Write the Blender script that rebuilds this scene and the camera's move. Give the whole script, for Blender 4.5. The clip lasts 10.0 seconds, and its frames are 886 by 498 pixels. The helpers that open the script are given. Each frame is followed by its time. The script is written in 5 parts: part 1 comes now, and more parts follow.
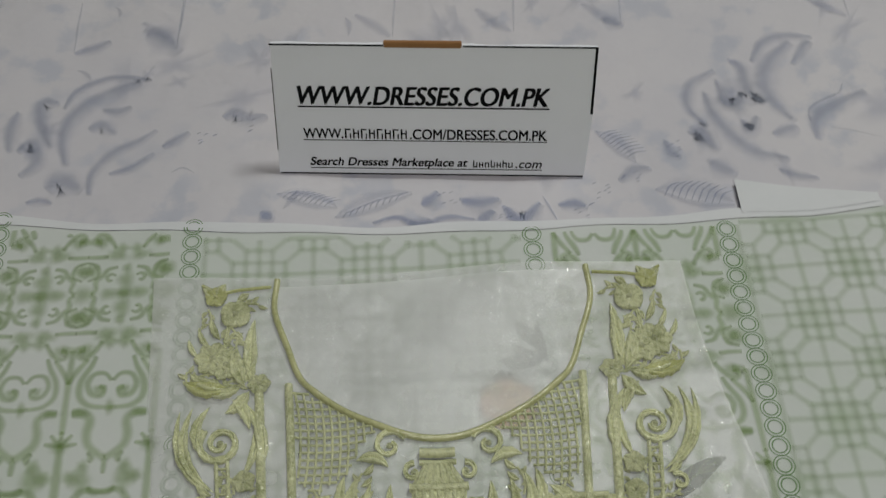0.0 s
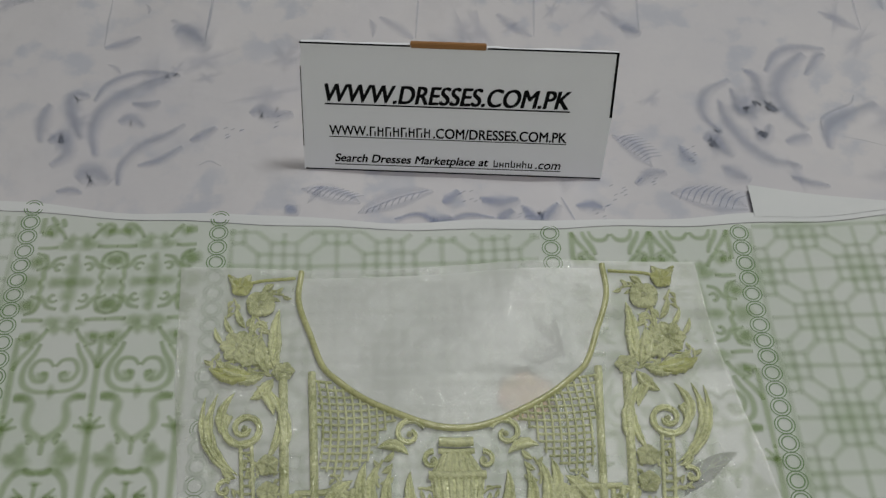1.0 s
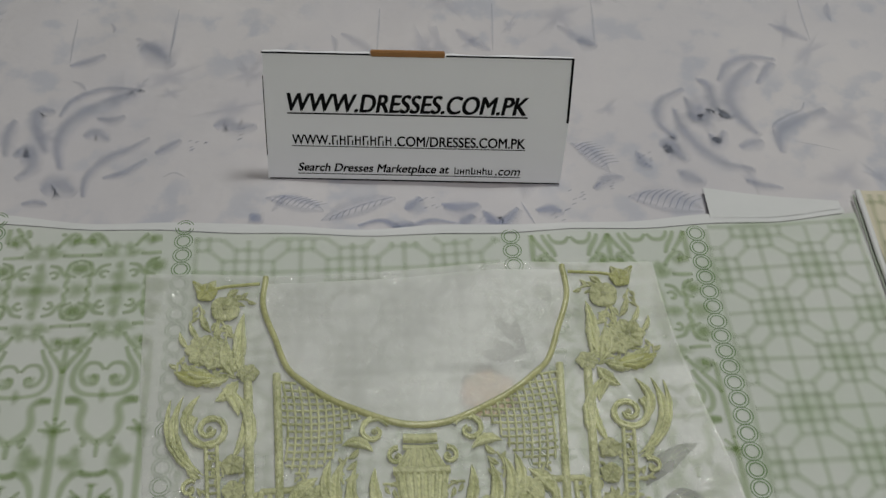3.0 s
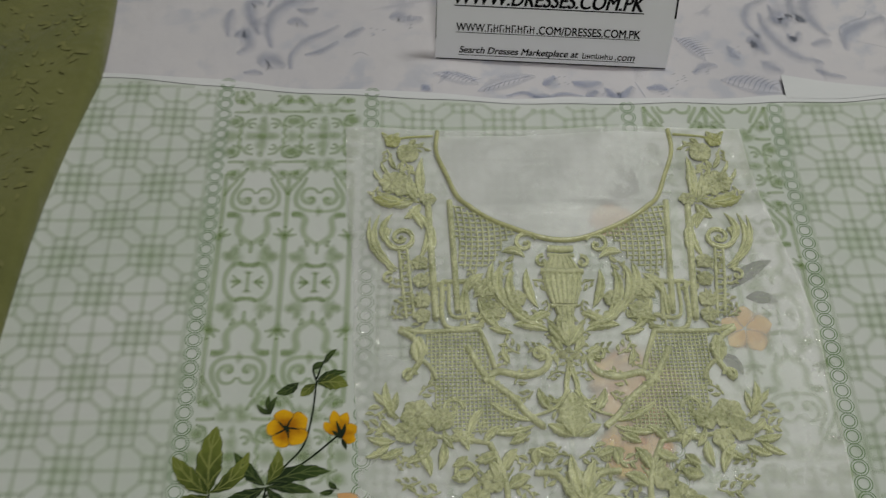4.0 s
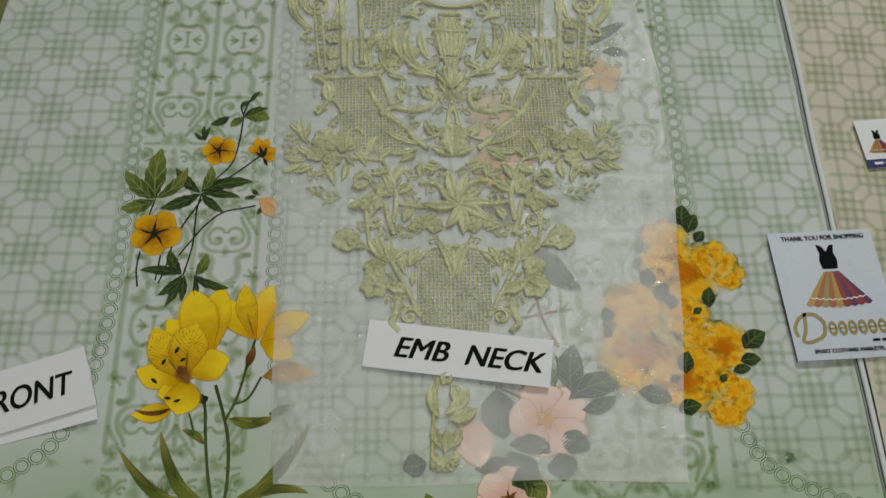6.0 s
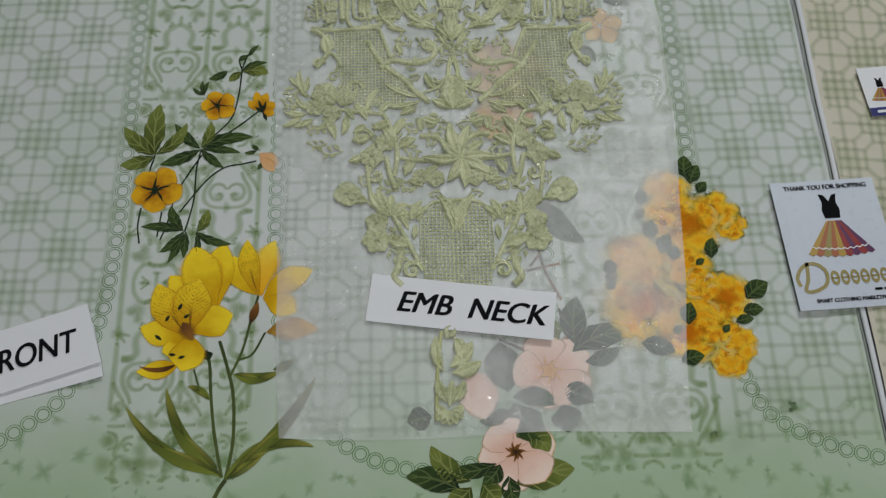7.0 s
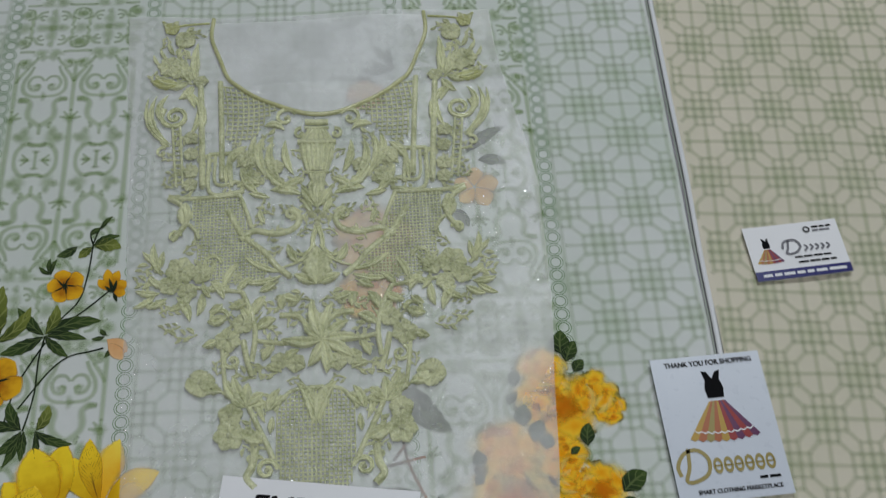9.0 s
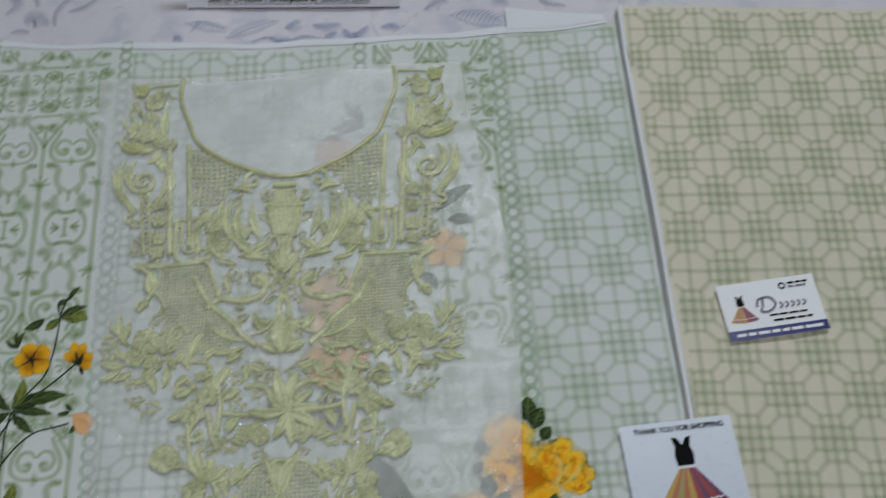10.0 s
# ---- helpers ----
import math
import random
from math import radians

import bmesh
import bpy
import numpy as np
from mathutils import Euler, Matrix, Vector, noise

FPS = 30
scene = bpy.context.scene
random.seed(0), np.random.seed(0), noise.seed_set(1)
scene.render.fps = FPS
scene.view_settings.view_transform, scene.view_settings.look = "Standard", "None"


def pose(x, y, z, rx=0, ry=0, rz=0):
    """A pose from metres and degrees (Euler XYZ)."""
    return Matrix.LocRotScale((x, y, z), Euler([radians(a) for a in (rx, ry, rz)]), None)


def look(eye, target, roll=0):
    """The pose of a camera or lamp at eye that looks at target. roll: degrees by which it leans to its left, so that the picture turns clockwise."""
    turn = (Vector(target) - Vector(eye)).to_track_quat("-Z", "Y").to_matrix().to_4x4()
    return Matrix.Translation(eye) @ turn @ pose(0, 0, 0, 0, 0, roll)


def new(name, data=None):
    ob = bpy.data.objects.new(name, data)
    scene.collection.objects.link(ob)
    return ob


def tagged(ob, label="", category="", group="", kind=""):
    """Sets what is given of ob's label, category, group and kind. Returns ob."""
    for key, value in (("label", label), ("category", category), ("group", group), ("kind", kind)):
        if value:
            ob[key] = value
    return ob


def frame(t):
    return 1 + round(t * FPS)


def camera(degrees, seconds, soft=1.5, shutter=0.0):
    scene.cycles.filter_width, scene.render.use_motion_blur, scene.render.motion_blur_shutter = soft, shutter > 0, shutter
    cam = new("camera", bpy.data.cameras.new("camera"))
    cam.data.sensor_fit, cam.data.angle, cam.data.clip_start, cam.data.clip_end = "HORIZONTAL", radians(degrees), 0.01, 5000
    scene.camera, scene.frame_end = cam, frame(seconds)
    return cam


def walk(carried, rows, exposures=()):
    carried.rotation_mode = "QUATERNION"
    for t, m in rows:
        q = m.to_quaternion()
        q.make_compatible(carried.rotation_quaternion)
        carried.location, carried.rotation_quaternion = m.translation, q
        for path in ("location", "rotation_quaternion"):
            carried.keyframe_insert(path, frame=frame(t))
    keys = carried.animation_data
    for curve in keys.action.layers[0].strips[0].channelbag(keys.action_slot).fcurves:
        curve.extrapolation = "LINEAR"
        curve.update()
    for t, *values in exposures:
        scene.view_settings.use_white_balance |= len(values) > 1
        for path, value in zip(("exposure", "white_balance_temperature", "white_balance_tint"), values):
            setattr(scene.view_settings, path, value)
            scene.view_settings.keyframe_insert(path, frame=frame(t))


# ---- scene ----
cam = camera(42.69, 10.0, soft=1.3, shutter=0.7)
PATH = [
    (0, pose(-0.0098, -0.0726, 0.6559, 34.75, 0.01, -3.09)),
    (0.5, pose(-0.0221, -0.0806, 0.6685, 35.15, -0.92, -2.33)),
    (1, pose(-0.0278, -0.0921, 0.6667, 35.29, -0.90, -2.09)),
    (1.5, pose(-0.0206, -0.0897, 0.6780, 35.22, -0.39, -2.32)),
    (2, pose(-0.0128, -0.1032, 0.6660, 35.56, -0.39, -2.45)),
    (3.3, pose(-0.0227, -0.1494, 0.6579, 38.01, -1.58, -3.82)),
    (3.5, pose(-0.0208, -0.2066, 0.6907, 37.25, -0.48, -2.03)),
    (4, pose(-0.1123, -0.3325, 0.7939, 35.27, -0.54, -0.77)),
    (4.5, pose(-0.0867, -0.3359, 0.8281, 33.55, 2.32, 0.98)),
    (5, pose(-0.0612, -0.4103, 0.8802, 32.31, 0.06, -0.98)),
    (5.5, pose(-0.0415, -0.4565, 0.9212, 29.45, -0.41, -2.50)),
    (6, pose(-0.0352, -0.5592, 0.8875, 29.90, -0.98, -1.15)),
    (6.2, pose(-0.0352, -0.5520, 0.8840, 28.05, -0.98, -1.20)),
    (7.3, pose(-0.0400, -0.5570, 0.8890, 27.38, -0.75, -1.85)),
    (7.5, pose(-0.0386, -0.5573, 0.8899, 27.39, -0.84, -1.80)),
    (8, pose(0.0331, -0.5204, 0.9033, 27.09, -0.83, -4.12)),
    (8.5, pose(0.0450, -0.4418, 0.9322, 28.56, -2.03, -4.65)),
    (9, pose(0.0632, -0.4246, 0.8924, 29.68, -1.34, -3.53)),
    (9.5, pose(0.0607, -0.3876, 0.9028, 28.94, -1.43, -3.09)),
    (10, pose(0.1315, -0.3705, 0.9112, 29.55, 0.97, -3.61)),
]
walk(cam, PATH, [(0.0, -0.24, 7000, 5), (2.2, -0.24, 7050, 5), (3.5, -0.25, 7150, 5), (5.5, -0.18, 7100, 4), (6.2, -0.18, 6950, 5), (7.5, -0.16, 6400, 7), (9.0, -0.15, 6350, 7), (10.0, -0.14, 6250, 7)])

# ---- light: two ceiling lamps in a closed room ----
world = bpy.data.worlds.new("world")
world.use_nodes = True
world.node_tree.nodes["Background"].inputs["Color"].default_value = (0.75, 0.8, 0.9, 1)
world.node_tree.nodes["Background"].inputs["Strength"].default_value = 0.1
scene.world = world


def area_lamp(name, eye, target, sx, sy, watts, colour):
    data = bpy.data.lights.new(name, "AREA")
    data.shape, data.size, data.size_y, data.energy, data.color = "RECTANGLE", sx, sy, watts, colour
    ob = new(name, data)
    ob.matrix_world = look(eye, target)
    return ob


area_lamp("ceiling_lamp_light", (0.05, -0.95, 2.02), (0.05, 0.1, 0), 0.2, 0.2, 15.0, (0.96, 0.97, 1.0))
area_lamp("ceiling_lamp_light", (0.60, 1.10, 2.02), (0.05, 0.1, 0), 0.25, 0.25, 20.5, (0.93, 0.97, 1.0))


# ---- materials ----
class Nodes:
    """Short hand for a node material."""

    def __init__(self, name):
        self.mat = bpy.data.materials.new(name)
        self.mat.use_nodes = True
        self.tree = self.mat.node_tree
        self.bsdf = self.tree.nodes["Principled BSDF"]
        self.out = self.tree.nodes["Material Output"]

    def add(self, kind, *ins, **props):
        n = self.tree.nodes.new(kind)
        for k, v in props.items():
            if k == "operation":
                n.operation = v
            elif k == "data_type":
                n.data_type = v
            elif k == "blend_type":
                n.blend_type = v
        for key, v in ins:
            self.put(n.inputs[key], v)
        return n

    def put(self, socket, v):
        if isinstance(v, bpy.types.NodeSocket):
            self.tree.links.new(v, socket)
        else:
            socket.default_value = v

    def math(self, op, a, b=0.0):
        return self.add("ShaderNodeMath", (0, a), (1, b), operation=op).outputs[0]

    def mix(self, f, a, b):
        n = self.add("ShaderNodeMix", (0, f), data_type="RGBA")
        self.put(n.inputs[6], a)
        self.put(n.inputs[7], b)
        return n.outputs[2]

    def noise(self, scale, detail=3.0, vec=None):
        n = self.add("ShaderNodeTexNoise", ("Scale", scale), ("Detail", detail))
        self.put(n.inputs["Vector"], vec if vec else self.coord())
        return n.outputs["Fac"]

    def coord(self):
        return self.add("ShaderNodeTexCoord").outputs["Object"]

    def span(self, x, a, b):
        n = self.add("ShaderNodeMapRange", ("Value", x), ("From Min", a), ("From Max", b))
        n.interpolation_type = "SMOOTHSTEP"
        return n.outputs[0]

    def bump(self, height, strength, distance):
        n = self.add("ShaderNodeBump", ("Height", height), ("Strength", strength), ("Distance", distance))
        self.put(self.bsdf.inputs["Normal"], n.outputs[0])

    def alpha(self, fac):
        t = self.add("ShaderNodeBsdfTransparent")
        m = self.add("ShaderNodeMixShader", (0, fac), (1, t.outputs[0]), (2, self.bsdf.outputs[0]))
        self.tree.links.new(m.outputs[0], self.out.inputs["Surface"])


def rgb(r, g, b):
    """Linear colour from 8-bit values."""
    return tuple(((c / 255 + 0.055) / 1.055) ** 2.4 if c > 10 else c / 3295 for c in (r, g, b)) + (1.0,)


def weave(n, scale):
    c = n.coord()
    sep = n.add("ShaderNodeSeparateXYZ", (0, c))
    a = n.math("SINE", n.math("MULTIPLY", sep.outputs[0], scale))
    b = n.math("SINE", n.math("MULTIPLY", sep.outputs[1], scale))
    return n.math("MULTIPLY", a, b)


def cloth_material(name, light, dark, rough=0.85, threads=5200.0, crease=0.35, sheen=0.15, hem=None, blotch=None):
    n = Nodes(name)
    big, fine = n.noise(7.0, 4), n.noise(260.0, 3)
    f = n.math("ADD", n.math("MULTIPLY", n.span(big, 0.3, 0.7), 0.75), n.math("MULTIPLY", fine, 0.3))
    col = n.mix(f, light, dark)
    if hem:
        y = n.add("ShaderNodeSeparateXYZ", (0, n.coord())).outputs[1]
        y = n.math("ADD", y, n.math("MULTIPLY", n.math("SUBTRACT", n.noise(11.0, 4), 0.5), 0.16))
        col = n.mix(n.span(y, hem[1], hem[2]), col, hem[0])
    if blotch:
        f = n.math("MULTIPLY", n.span(n.noise(30.0, 7), 0.5, 0.64), n.span(n.noise(9.0, 3), 0.35, 0.6))
        col = n.mix(n.math("MULTIPLY", f, 0.6), col, blotch)
    n.put(n.bsdf.inputs["Base Color"], col)
    n.put(n.bsdf.inputs["Roughness"], rough)
    n.put(n.bsdf.inputs["Sheen Weight"], sheen)
    n.put(n.bsdf.inputs["Specular IOR Level"], 0.25)
    h = n.math("ADD", n.math("MULTIPLY", n.noise(14.0, 3), 6.0), n.math("ADD", n.math("MULTIPLY", weave(n, threads), 0.06), n.math("MULTIPLY", n.noise(70.0, 2), 0.8)))
    n.bump(h, crease, 0.0016)
    return n.mat


def print_material(name, base, tip, veins=0.0, vein_colour=None, soft=0.25, strength=1.0, mottled=0.35, scale=90.0, run=1.0, broken=False):
    """Dye printed on cloth: colour runs from base to tip along the motif, the rim bleeds into the cloth."""
    n = Nodes(name)
    uv = n.add("ShaderNodeSeparateXYZ", (0, n.add("ShaderNodeUVMap").outputs[0]))
    u, v = uv.outputs[0], n.math("ABSOLUTE", n.math("SUBTRACT", n.math("MULTIPLY", uv.outputs[1], 2.0), 1.0))
    grain = n.noise(scale, 4)
    f = n.math("ADD", n.math("ADD", n.math("MULTIPLY", u, run), 0.5 - 0.5 * run), n.math("MULTIPLY", n.math("SUBTRACT", grain, 0.5), mottled * 2))
    col = n.mix(n.span(f, 0.0, 1.0), base, tip)
    if veins:
        ph = n.math("ADD", n.math("MULTIPLY", u, veins), n.math("MULTIPLY", v, -veins * 0.3))
        line = n.span(n.math("SINE", ph), 0.75, 0.95)
        rib = n.span(v, 0.14, 0.04)
        if broken:
            line = n.math("MULTIPLY", line, n.math("MULTIPLY", n.span(n.noise(330.0, 2), 0.44, 0.56), n.span(u, 0.2, 0.4)))
            rib = n.math("MULTIPLY", rib, n.span(u, 0.55, 0.3))
        col = n.mix(n.math("MULTIPLY", n.math("MAXIMUM", line, rib), 0.75), col, vein_colour)
    n.put(n.bsdf.inputs["Base Color"], col)
    n.put(n.bsdf.inputs["Roughness"], 0.85)
    n.put(n.bsdf.inputs["Specular IOR Level"], 0.2)
    rim = n.span(n.math("ADD", v, n.math("MULTIPLY", n.math("SUBTRACT", grain, 0.5), 0.5)), 1.02, 1.0 - soft)
    n.alpha(n.math("MULTIPLY", rim, strength))
    return n.mat


def plain_material(name, colour, rough=0.5, mottle=0.06, spec=0.4, scale=40.0, metal=0.0):
    n = Nodes(name)
    dark = tuple(c * (1 - mottle * 3) for c in colour[:3]) + (1,)
    n.put(n.bsdf.inputs["Base Color"], n.mix(n.noise(scale, 4), colour, dark))
    n.put(n.bsdf.inputs["Roughness"], n.math("ADD", n.math("MULTIPLY", n.noise(scale * 3, 2), 0.2), rough - 0.1))
    n.put(n.bsdf.inputs["Specular IOR Level"], spec)
    n.put(n.bsdf.inputs["Metallic"], metal)
    n.bump(n.noise(scale * 5, 3), 0.15, 0.0006)
    return n.mat


# darker cloth colour standing in for the shadow between the two fabrics
GAP_SHADE = cloth_material("gap_shade", rgb(158, 165, 156), rgb(134, 143, 134))
SHEET = cloth_material("bed_sheet_cotton", rgb(216, 212, 217), rgb(204, 201, 209), crease=0.6, blotch=rgb(178, 182, 198))
GREEN = cloth_material("pale_green_lawn", rgb(213, 215, 215), rgb(199, 206, 199), hem=(rgb(166, 188, 154), -0.14, -0.36))
CREAM = cloth_material("cream_lawn", rgb(216, 208, 192), rgb(205, 200, 182))
WHITE_EDGE = cloth_material("white_selvedge", rgb(226, 226, 230), rgb(216, 218, 222))
OLIVE = cloth_material("olive_cloth", rgb(128, 128, 78), rgb(102, 106, 58), crease=1.0, sheen=0.3)
OLIVE_THREAD = plain_material("olive_stitch", rgb(148, 148, 94), 0.5, 0.2, 0.5, 60)
LATTICE_DYE = print_material("lattice_dye", rgb(158, 184, 134), rgb(180, 194, 166), soft=1.0, strength=0.23, scale=30)
CREAM_DYE = print_material("cream_lattice_dye", rgb(160, 178, 136), rgb(176, 186, 148), soft=1.0, strength=0.26, scale=30)
DAMASK_DYE = print_material("damask_dye", rgb(142, 168, 106), rgb(164, 186, 134), soft=0.9, strength=0.39, scale=26)
CHAIN_DYE = print_material("chain_dye", rgb(112, 148, 96), rgb(122, 156, 104), soft=0.5, strength=0.68, scale=30)
TINT_DYE = print_material("tint_dye", rgb(156, 184, 130), rgb(178, 194, 162), soft=1.0, strength=0.15, scale=60)
FAINT_BLUE = print_material("faint_blue_dye", rgb(176, 182, 204), rgb(186, 190, 206), soft=1.0, strength=0.24, scale=110)
WASH_DYE = print_material("green_wash_dye", rgb(146, 180, 126), rgb(166, 192, 150), soft=1.0, strength=0.38, scale=40)
# sheet print colour, also used to paint the fold shade at the seams
BLUE_DYE_SHADE = print_material("blue_grey_dye_shade", rgb(150, 158, 184), rgb(172, 178, 198), soft=1.0, strength=0.22, scale=110)
BLUE_SPRIG = print_material("blue_sprig_dye", rgb(132, 146, 186), rgb(154, 166, 198), soft=0.9, strength=0.32, scale=110)
LEAF_DARK = print_material("dark_leaf_dye", rgb(28, 42, 26), rgb(58, 78, 36), veins=26, vein_colour=rgb(98, 112, 66), soft=0.12)
LEAF_OLIVE = print_material("olive_leaf_dye", rgb(58, 72, 30), rgb(116, 126, 58), veins=22, vein_colour=rgb(140, 146, 84), soft=0.12)
LEAF_LONG = print_material("lily_leaf_dye", rgb(120, 130, 52), rgb(74, 86, 34), soft=0.12, scale=40)
LEAF_TURNED = print_material("turned_leaf_dye", rgb(76, 86, 38), rgb(150, 148, 66), soft=0.6, strength=0.8, scale=40)
STEM = print_material("stem_dye", rgb(64, 74, 38), rgb(84, 96, 50), soft=0.2)
STEM_DARK = print_material("dark_stem_dye", rgb(26, 36, 24), rgb(40, 52, 30), soft=0.2)
ORANGE = print_material("orange_petal_dye", rgb(170, 104, 14), rgb(228, 172, 30), soft=0.12, scale=110, mottled=0.6)
YELLOW = print_material("yellow_petal_dye", rgb(206, 156, 8), rgb(248, 214, 44), soft=0.2, scale=60, mottled=0.5)
YELLOW_STRIPED = print_material("striped_petal_dye", rgb(196, 142, 12), rgb(244, 206, 40), veins=84, vein_colour=rgb(96, 58, 22), soft=0.2, broken=True)
ROSE_GOLD = print_material("rose_petal_dye", rgb(232, 156, 6), rgb(252, 214, 60), soft=0.55, scale=46, mottled=0.5, run=0.75)
ROSE_PALE = print_material("pale_rose_dye", rgb(232, 162, 10), rgb(253, 222, 80), soft=0.6, scale=46, mottled=0.5, run=0.75)
PEACH = print_material("peach_petal_dye", rgb(228, 184, 164), rgb(244, 218, 204), soft=0.12, scale=70)
PEACH_DEEP = print_material("deep_peach_dye", rgb(214, 156, 100), rgb(230, 192, 146), soft=0.35, scale=50, mottled=0.8, run=0.5)
TAN = print_material("tan_dye", rgb(206, 164, 98), rgb(222, 192, 134), soft=0.7, strength=0.9, scale=40, mottled=0.9, run=0.4)
BROWN = print_material("brown_dye", rgb(60, 40, 18), rgb(140, 90, 40), soft=0.2)
PAPER = plain_material("white_paper", rgb(236, 236, 240), 0.55, 0.02, 0.35)
GLOSS_CARD = plain_material("glossy_card", rgb(206, 212, 224), 0.3, 0.02, 0.5)
ROSE_HEART = print_material("rose_heart_dye", rgb(206, 116, 0), rgb(232, 150, 10), soft=0.95, strength=0.85, scale=60, mottled=0.9)
ROSE_SHADE = print_material("rose_shade_dye", rgb(222, 138, 6), rgb(236, 166, 24), soft=1.0, strength=0.42, scale=60)
ROSE_LIGHT = print_material("rose_light_dye", rgb(254, 226, 104), rgb(255, 236, 140), soft=1.0, strength=0.42, scale=60)
ROSE_HALO = print_material("rose_halo_dye", rgb(244, 236, 214), rgb(250, 240, 200), soft=0.5, strength=0.85, scale=50)
THROAT = print_material("lily_throat_dye", rgb(104, 62, 40), rgb(150, 100, 40), soft=0.95, strength=0.9)
BUD = print_material("bud_dye", rgb(150, 112, 40), rgb(226, 180, 84), soft=0.2, mottled=0.8)
BOARD_PAPER = plain_material("board_paper", rgb(246, 247, 255), 0.6, 0.015, 0.3)
INK = plain_material("black_ink", rgb(22, 22, 24), 0.85, spec=0.08)
CARDBOARD = plain_material("brown_cardboard", rgb(168, 122, 78), 0.8, 0.1)
NAVY = plain_material("navy_ink", rgb(34, 36, 110), 0.35)
GOLD = plain_material("gold_ink", rgb(158, 142, 78), 0.35)
GREY_INK = plain_material("grey_ink", rgb(110, 110, 118), 0.4)
RUST = plain_material("rust_ink", rgb(172, 98, 54), 0.35)
RED = plain_material("red_ink", rgb(150, 40, 40), 0.35)
PURPLE = plain_material("purple_ink", rgb(96, 36, 84), 0.35)
MUSTARD = plain_material("mustard_ink", rgb(186, 150, 60), 0.35)
WALL = plain_material("wall_paint", rgb(166, 164, 160), 0.85, 0.03, 0.2, 3.0)
FLOOR = plain_material("floor_tile", rgb(150, 146, 140), 0.4, 0.05, 0.4, 3.0)


# ---- geometry helpers ----
def lift(x, y):
    """Height of the spread cloth: low waves over the mattress."""
    return 0.0011 * math.sin(23 * x + 3 * math.sin(9 * y)) + 0.0009 * math.sin(31 * y + 7 * x) + 0.0006 * math.sin(55 * x - 40 * y)


class Shape:
    """Collects vertices, faces and UVs of one mesh."""

    def __init__(self, z=0.0, ground=lift):
        self.v, self.f, self.uv, self.z, self.ground = [], [], [], z, ground

    def point(self, x, y, u=0.5, v=0.5, dz=0.0):
        self.v.append((x, y, self.ground(x, y) + self.z + dz))
        self.uv.append((u, v))
        return len(self.v) - 1

    def strip(self, line, widths, dz=0.0):
        """A flat band along a line of points; widths: one number or a function of 0..1."""
        n = len(line)
        last = None
        for i, (x, y) in enumerate(line):
            a, b = line[max(i - 1, 0)], line[min(i + 1, n - 1)]
            d = math.hypot(b[0] - a[0], b[1] - a[1]) or 1.0
            nx, ny = -(b[1] - a[1]) / d, (b[0] - a[0]) / d
            t = i / (n - 1)
            w = (widths(t) if callable(widths) else widths) / 2
            row = [self.point(x + nx * w * s, y + ny * w * s, t, 0.5 + 0.5 * s, dz) for s in (-1, 0, 1)]
            if last:
                self.f += [(last[0], row[0], row[1], last[1]), (last[1], row[1], row[2], last[2])]
            last = row

    def ring(self, x, y, r, w, n=20, sy=1.0):
        for i in range(n):
            a = 2 * math.pi * i / n
            for k, s in enumerate((-1, 0, 1)):
                q = r + s * w / 2
                self.point(x + q * math.cos(a), y + sy * q * math.sin(a), 0.5, 0.5 + 0.5 * s)
        b = len(self.v) - 3 * n
        for i in range(n):
            p, q = b + 3 * i, b + 3 * ((i + 1) % n)
            self.f += [(p, q, q + 1, p + 1), (p + 1, q + 1, q + 2, p + 2)]

    def blob(self, x, y, r, n=16, sy=1.0, wobble=0.15, seed=0, turn=0.0, dz=0.0):
        """A round patch; v runs from the middle to the rim, u likewise."""
        rnd = random.Random(seed)
        ph, k = rnd.random() * 6, rnd.choice((3, 4, 5))
        c = self.point(x, y, 0.0, 0.5, dz)
        rows = []
        for q in (0.5, 1.0):
            row = []
            for i in range(n):
                a = 2 * math.pi * i / n
                rr = r * q * (1 + wobble * math.sin(k * a + ph) + wobble * 0.5 * math.sin(2 * k * a + 2 * ph))
                px, py = rr * math.cos(a), rr * math.sin(a) * sy
                row.append(self.point(x + px * math.cos(turn) - py * math.sin(turn), y + px * math.sin(turn) + py * math.cos(turn), q, 0.5 + 0.5 * q, dz))
            rows.append(row)
        for i in range(n):
            j = (i + 1) % n
            self.f.append((c, rows[0][i], rows[0][j]))
            self.f.append((rows[0][i], rows[1][i], rows[1][j], rows[0][j]))

    def leaf(self, a, b, w, bend=0.0, teeth=0, fat=0.45, n=14, dz=0.0):
        """A leaf or petal from its base a to its tip b, w wide, widest at fat of its length."""
        line = bow(a, b, bend, n)

        def width(t):
            s = t ** 0.8 / fat if t < fat else 1.0
            body = math.sin(min(1.0, t / fat) * math.pi / 2) if t < fat else math.cos((t - fat) / (1 - fat) * math.pi / 2) ** 0.8
            return max(w * body * (1 + (0.22 * ((t * teeth) % 1.0 - 0.5) if teeth else 0)), 0.0003)

        self.strip(line, width, dz)

    def done(self, name, mat, parent=None, label=""):
        me = bpy.data.meshes.new(name)
        me.from_pydata(self.v, [], self.f)
        lay = me.uv_layers.new(name="UVMap")
        flat = [c for l in me.loops for c in self.uv[l.vertex_index]]
        lay.data.foreach_set("uv", flat)
        me.materials.append(mat)
        me.polygons.foreach_set("use_smooth", [True] * len(me.polygons))
        ob = new(name, me)
        ob.parent = parent
        if label:
            tagged(ob, label)
        return ob


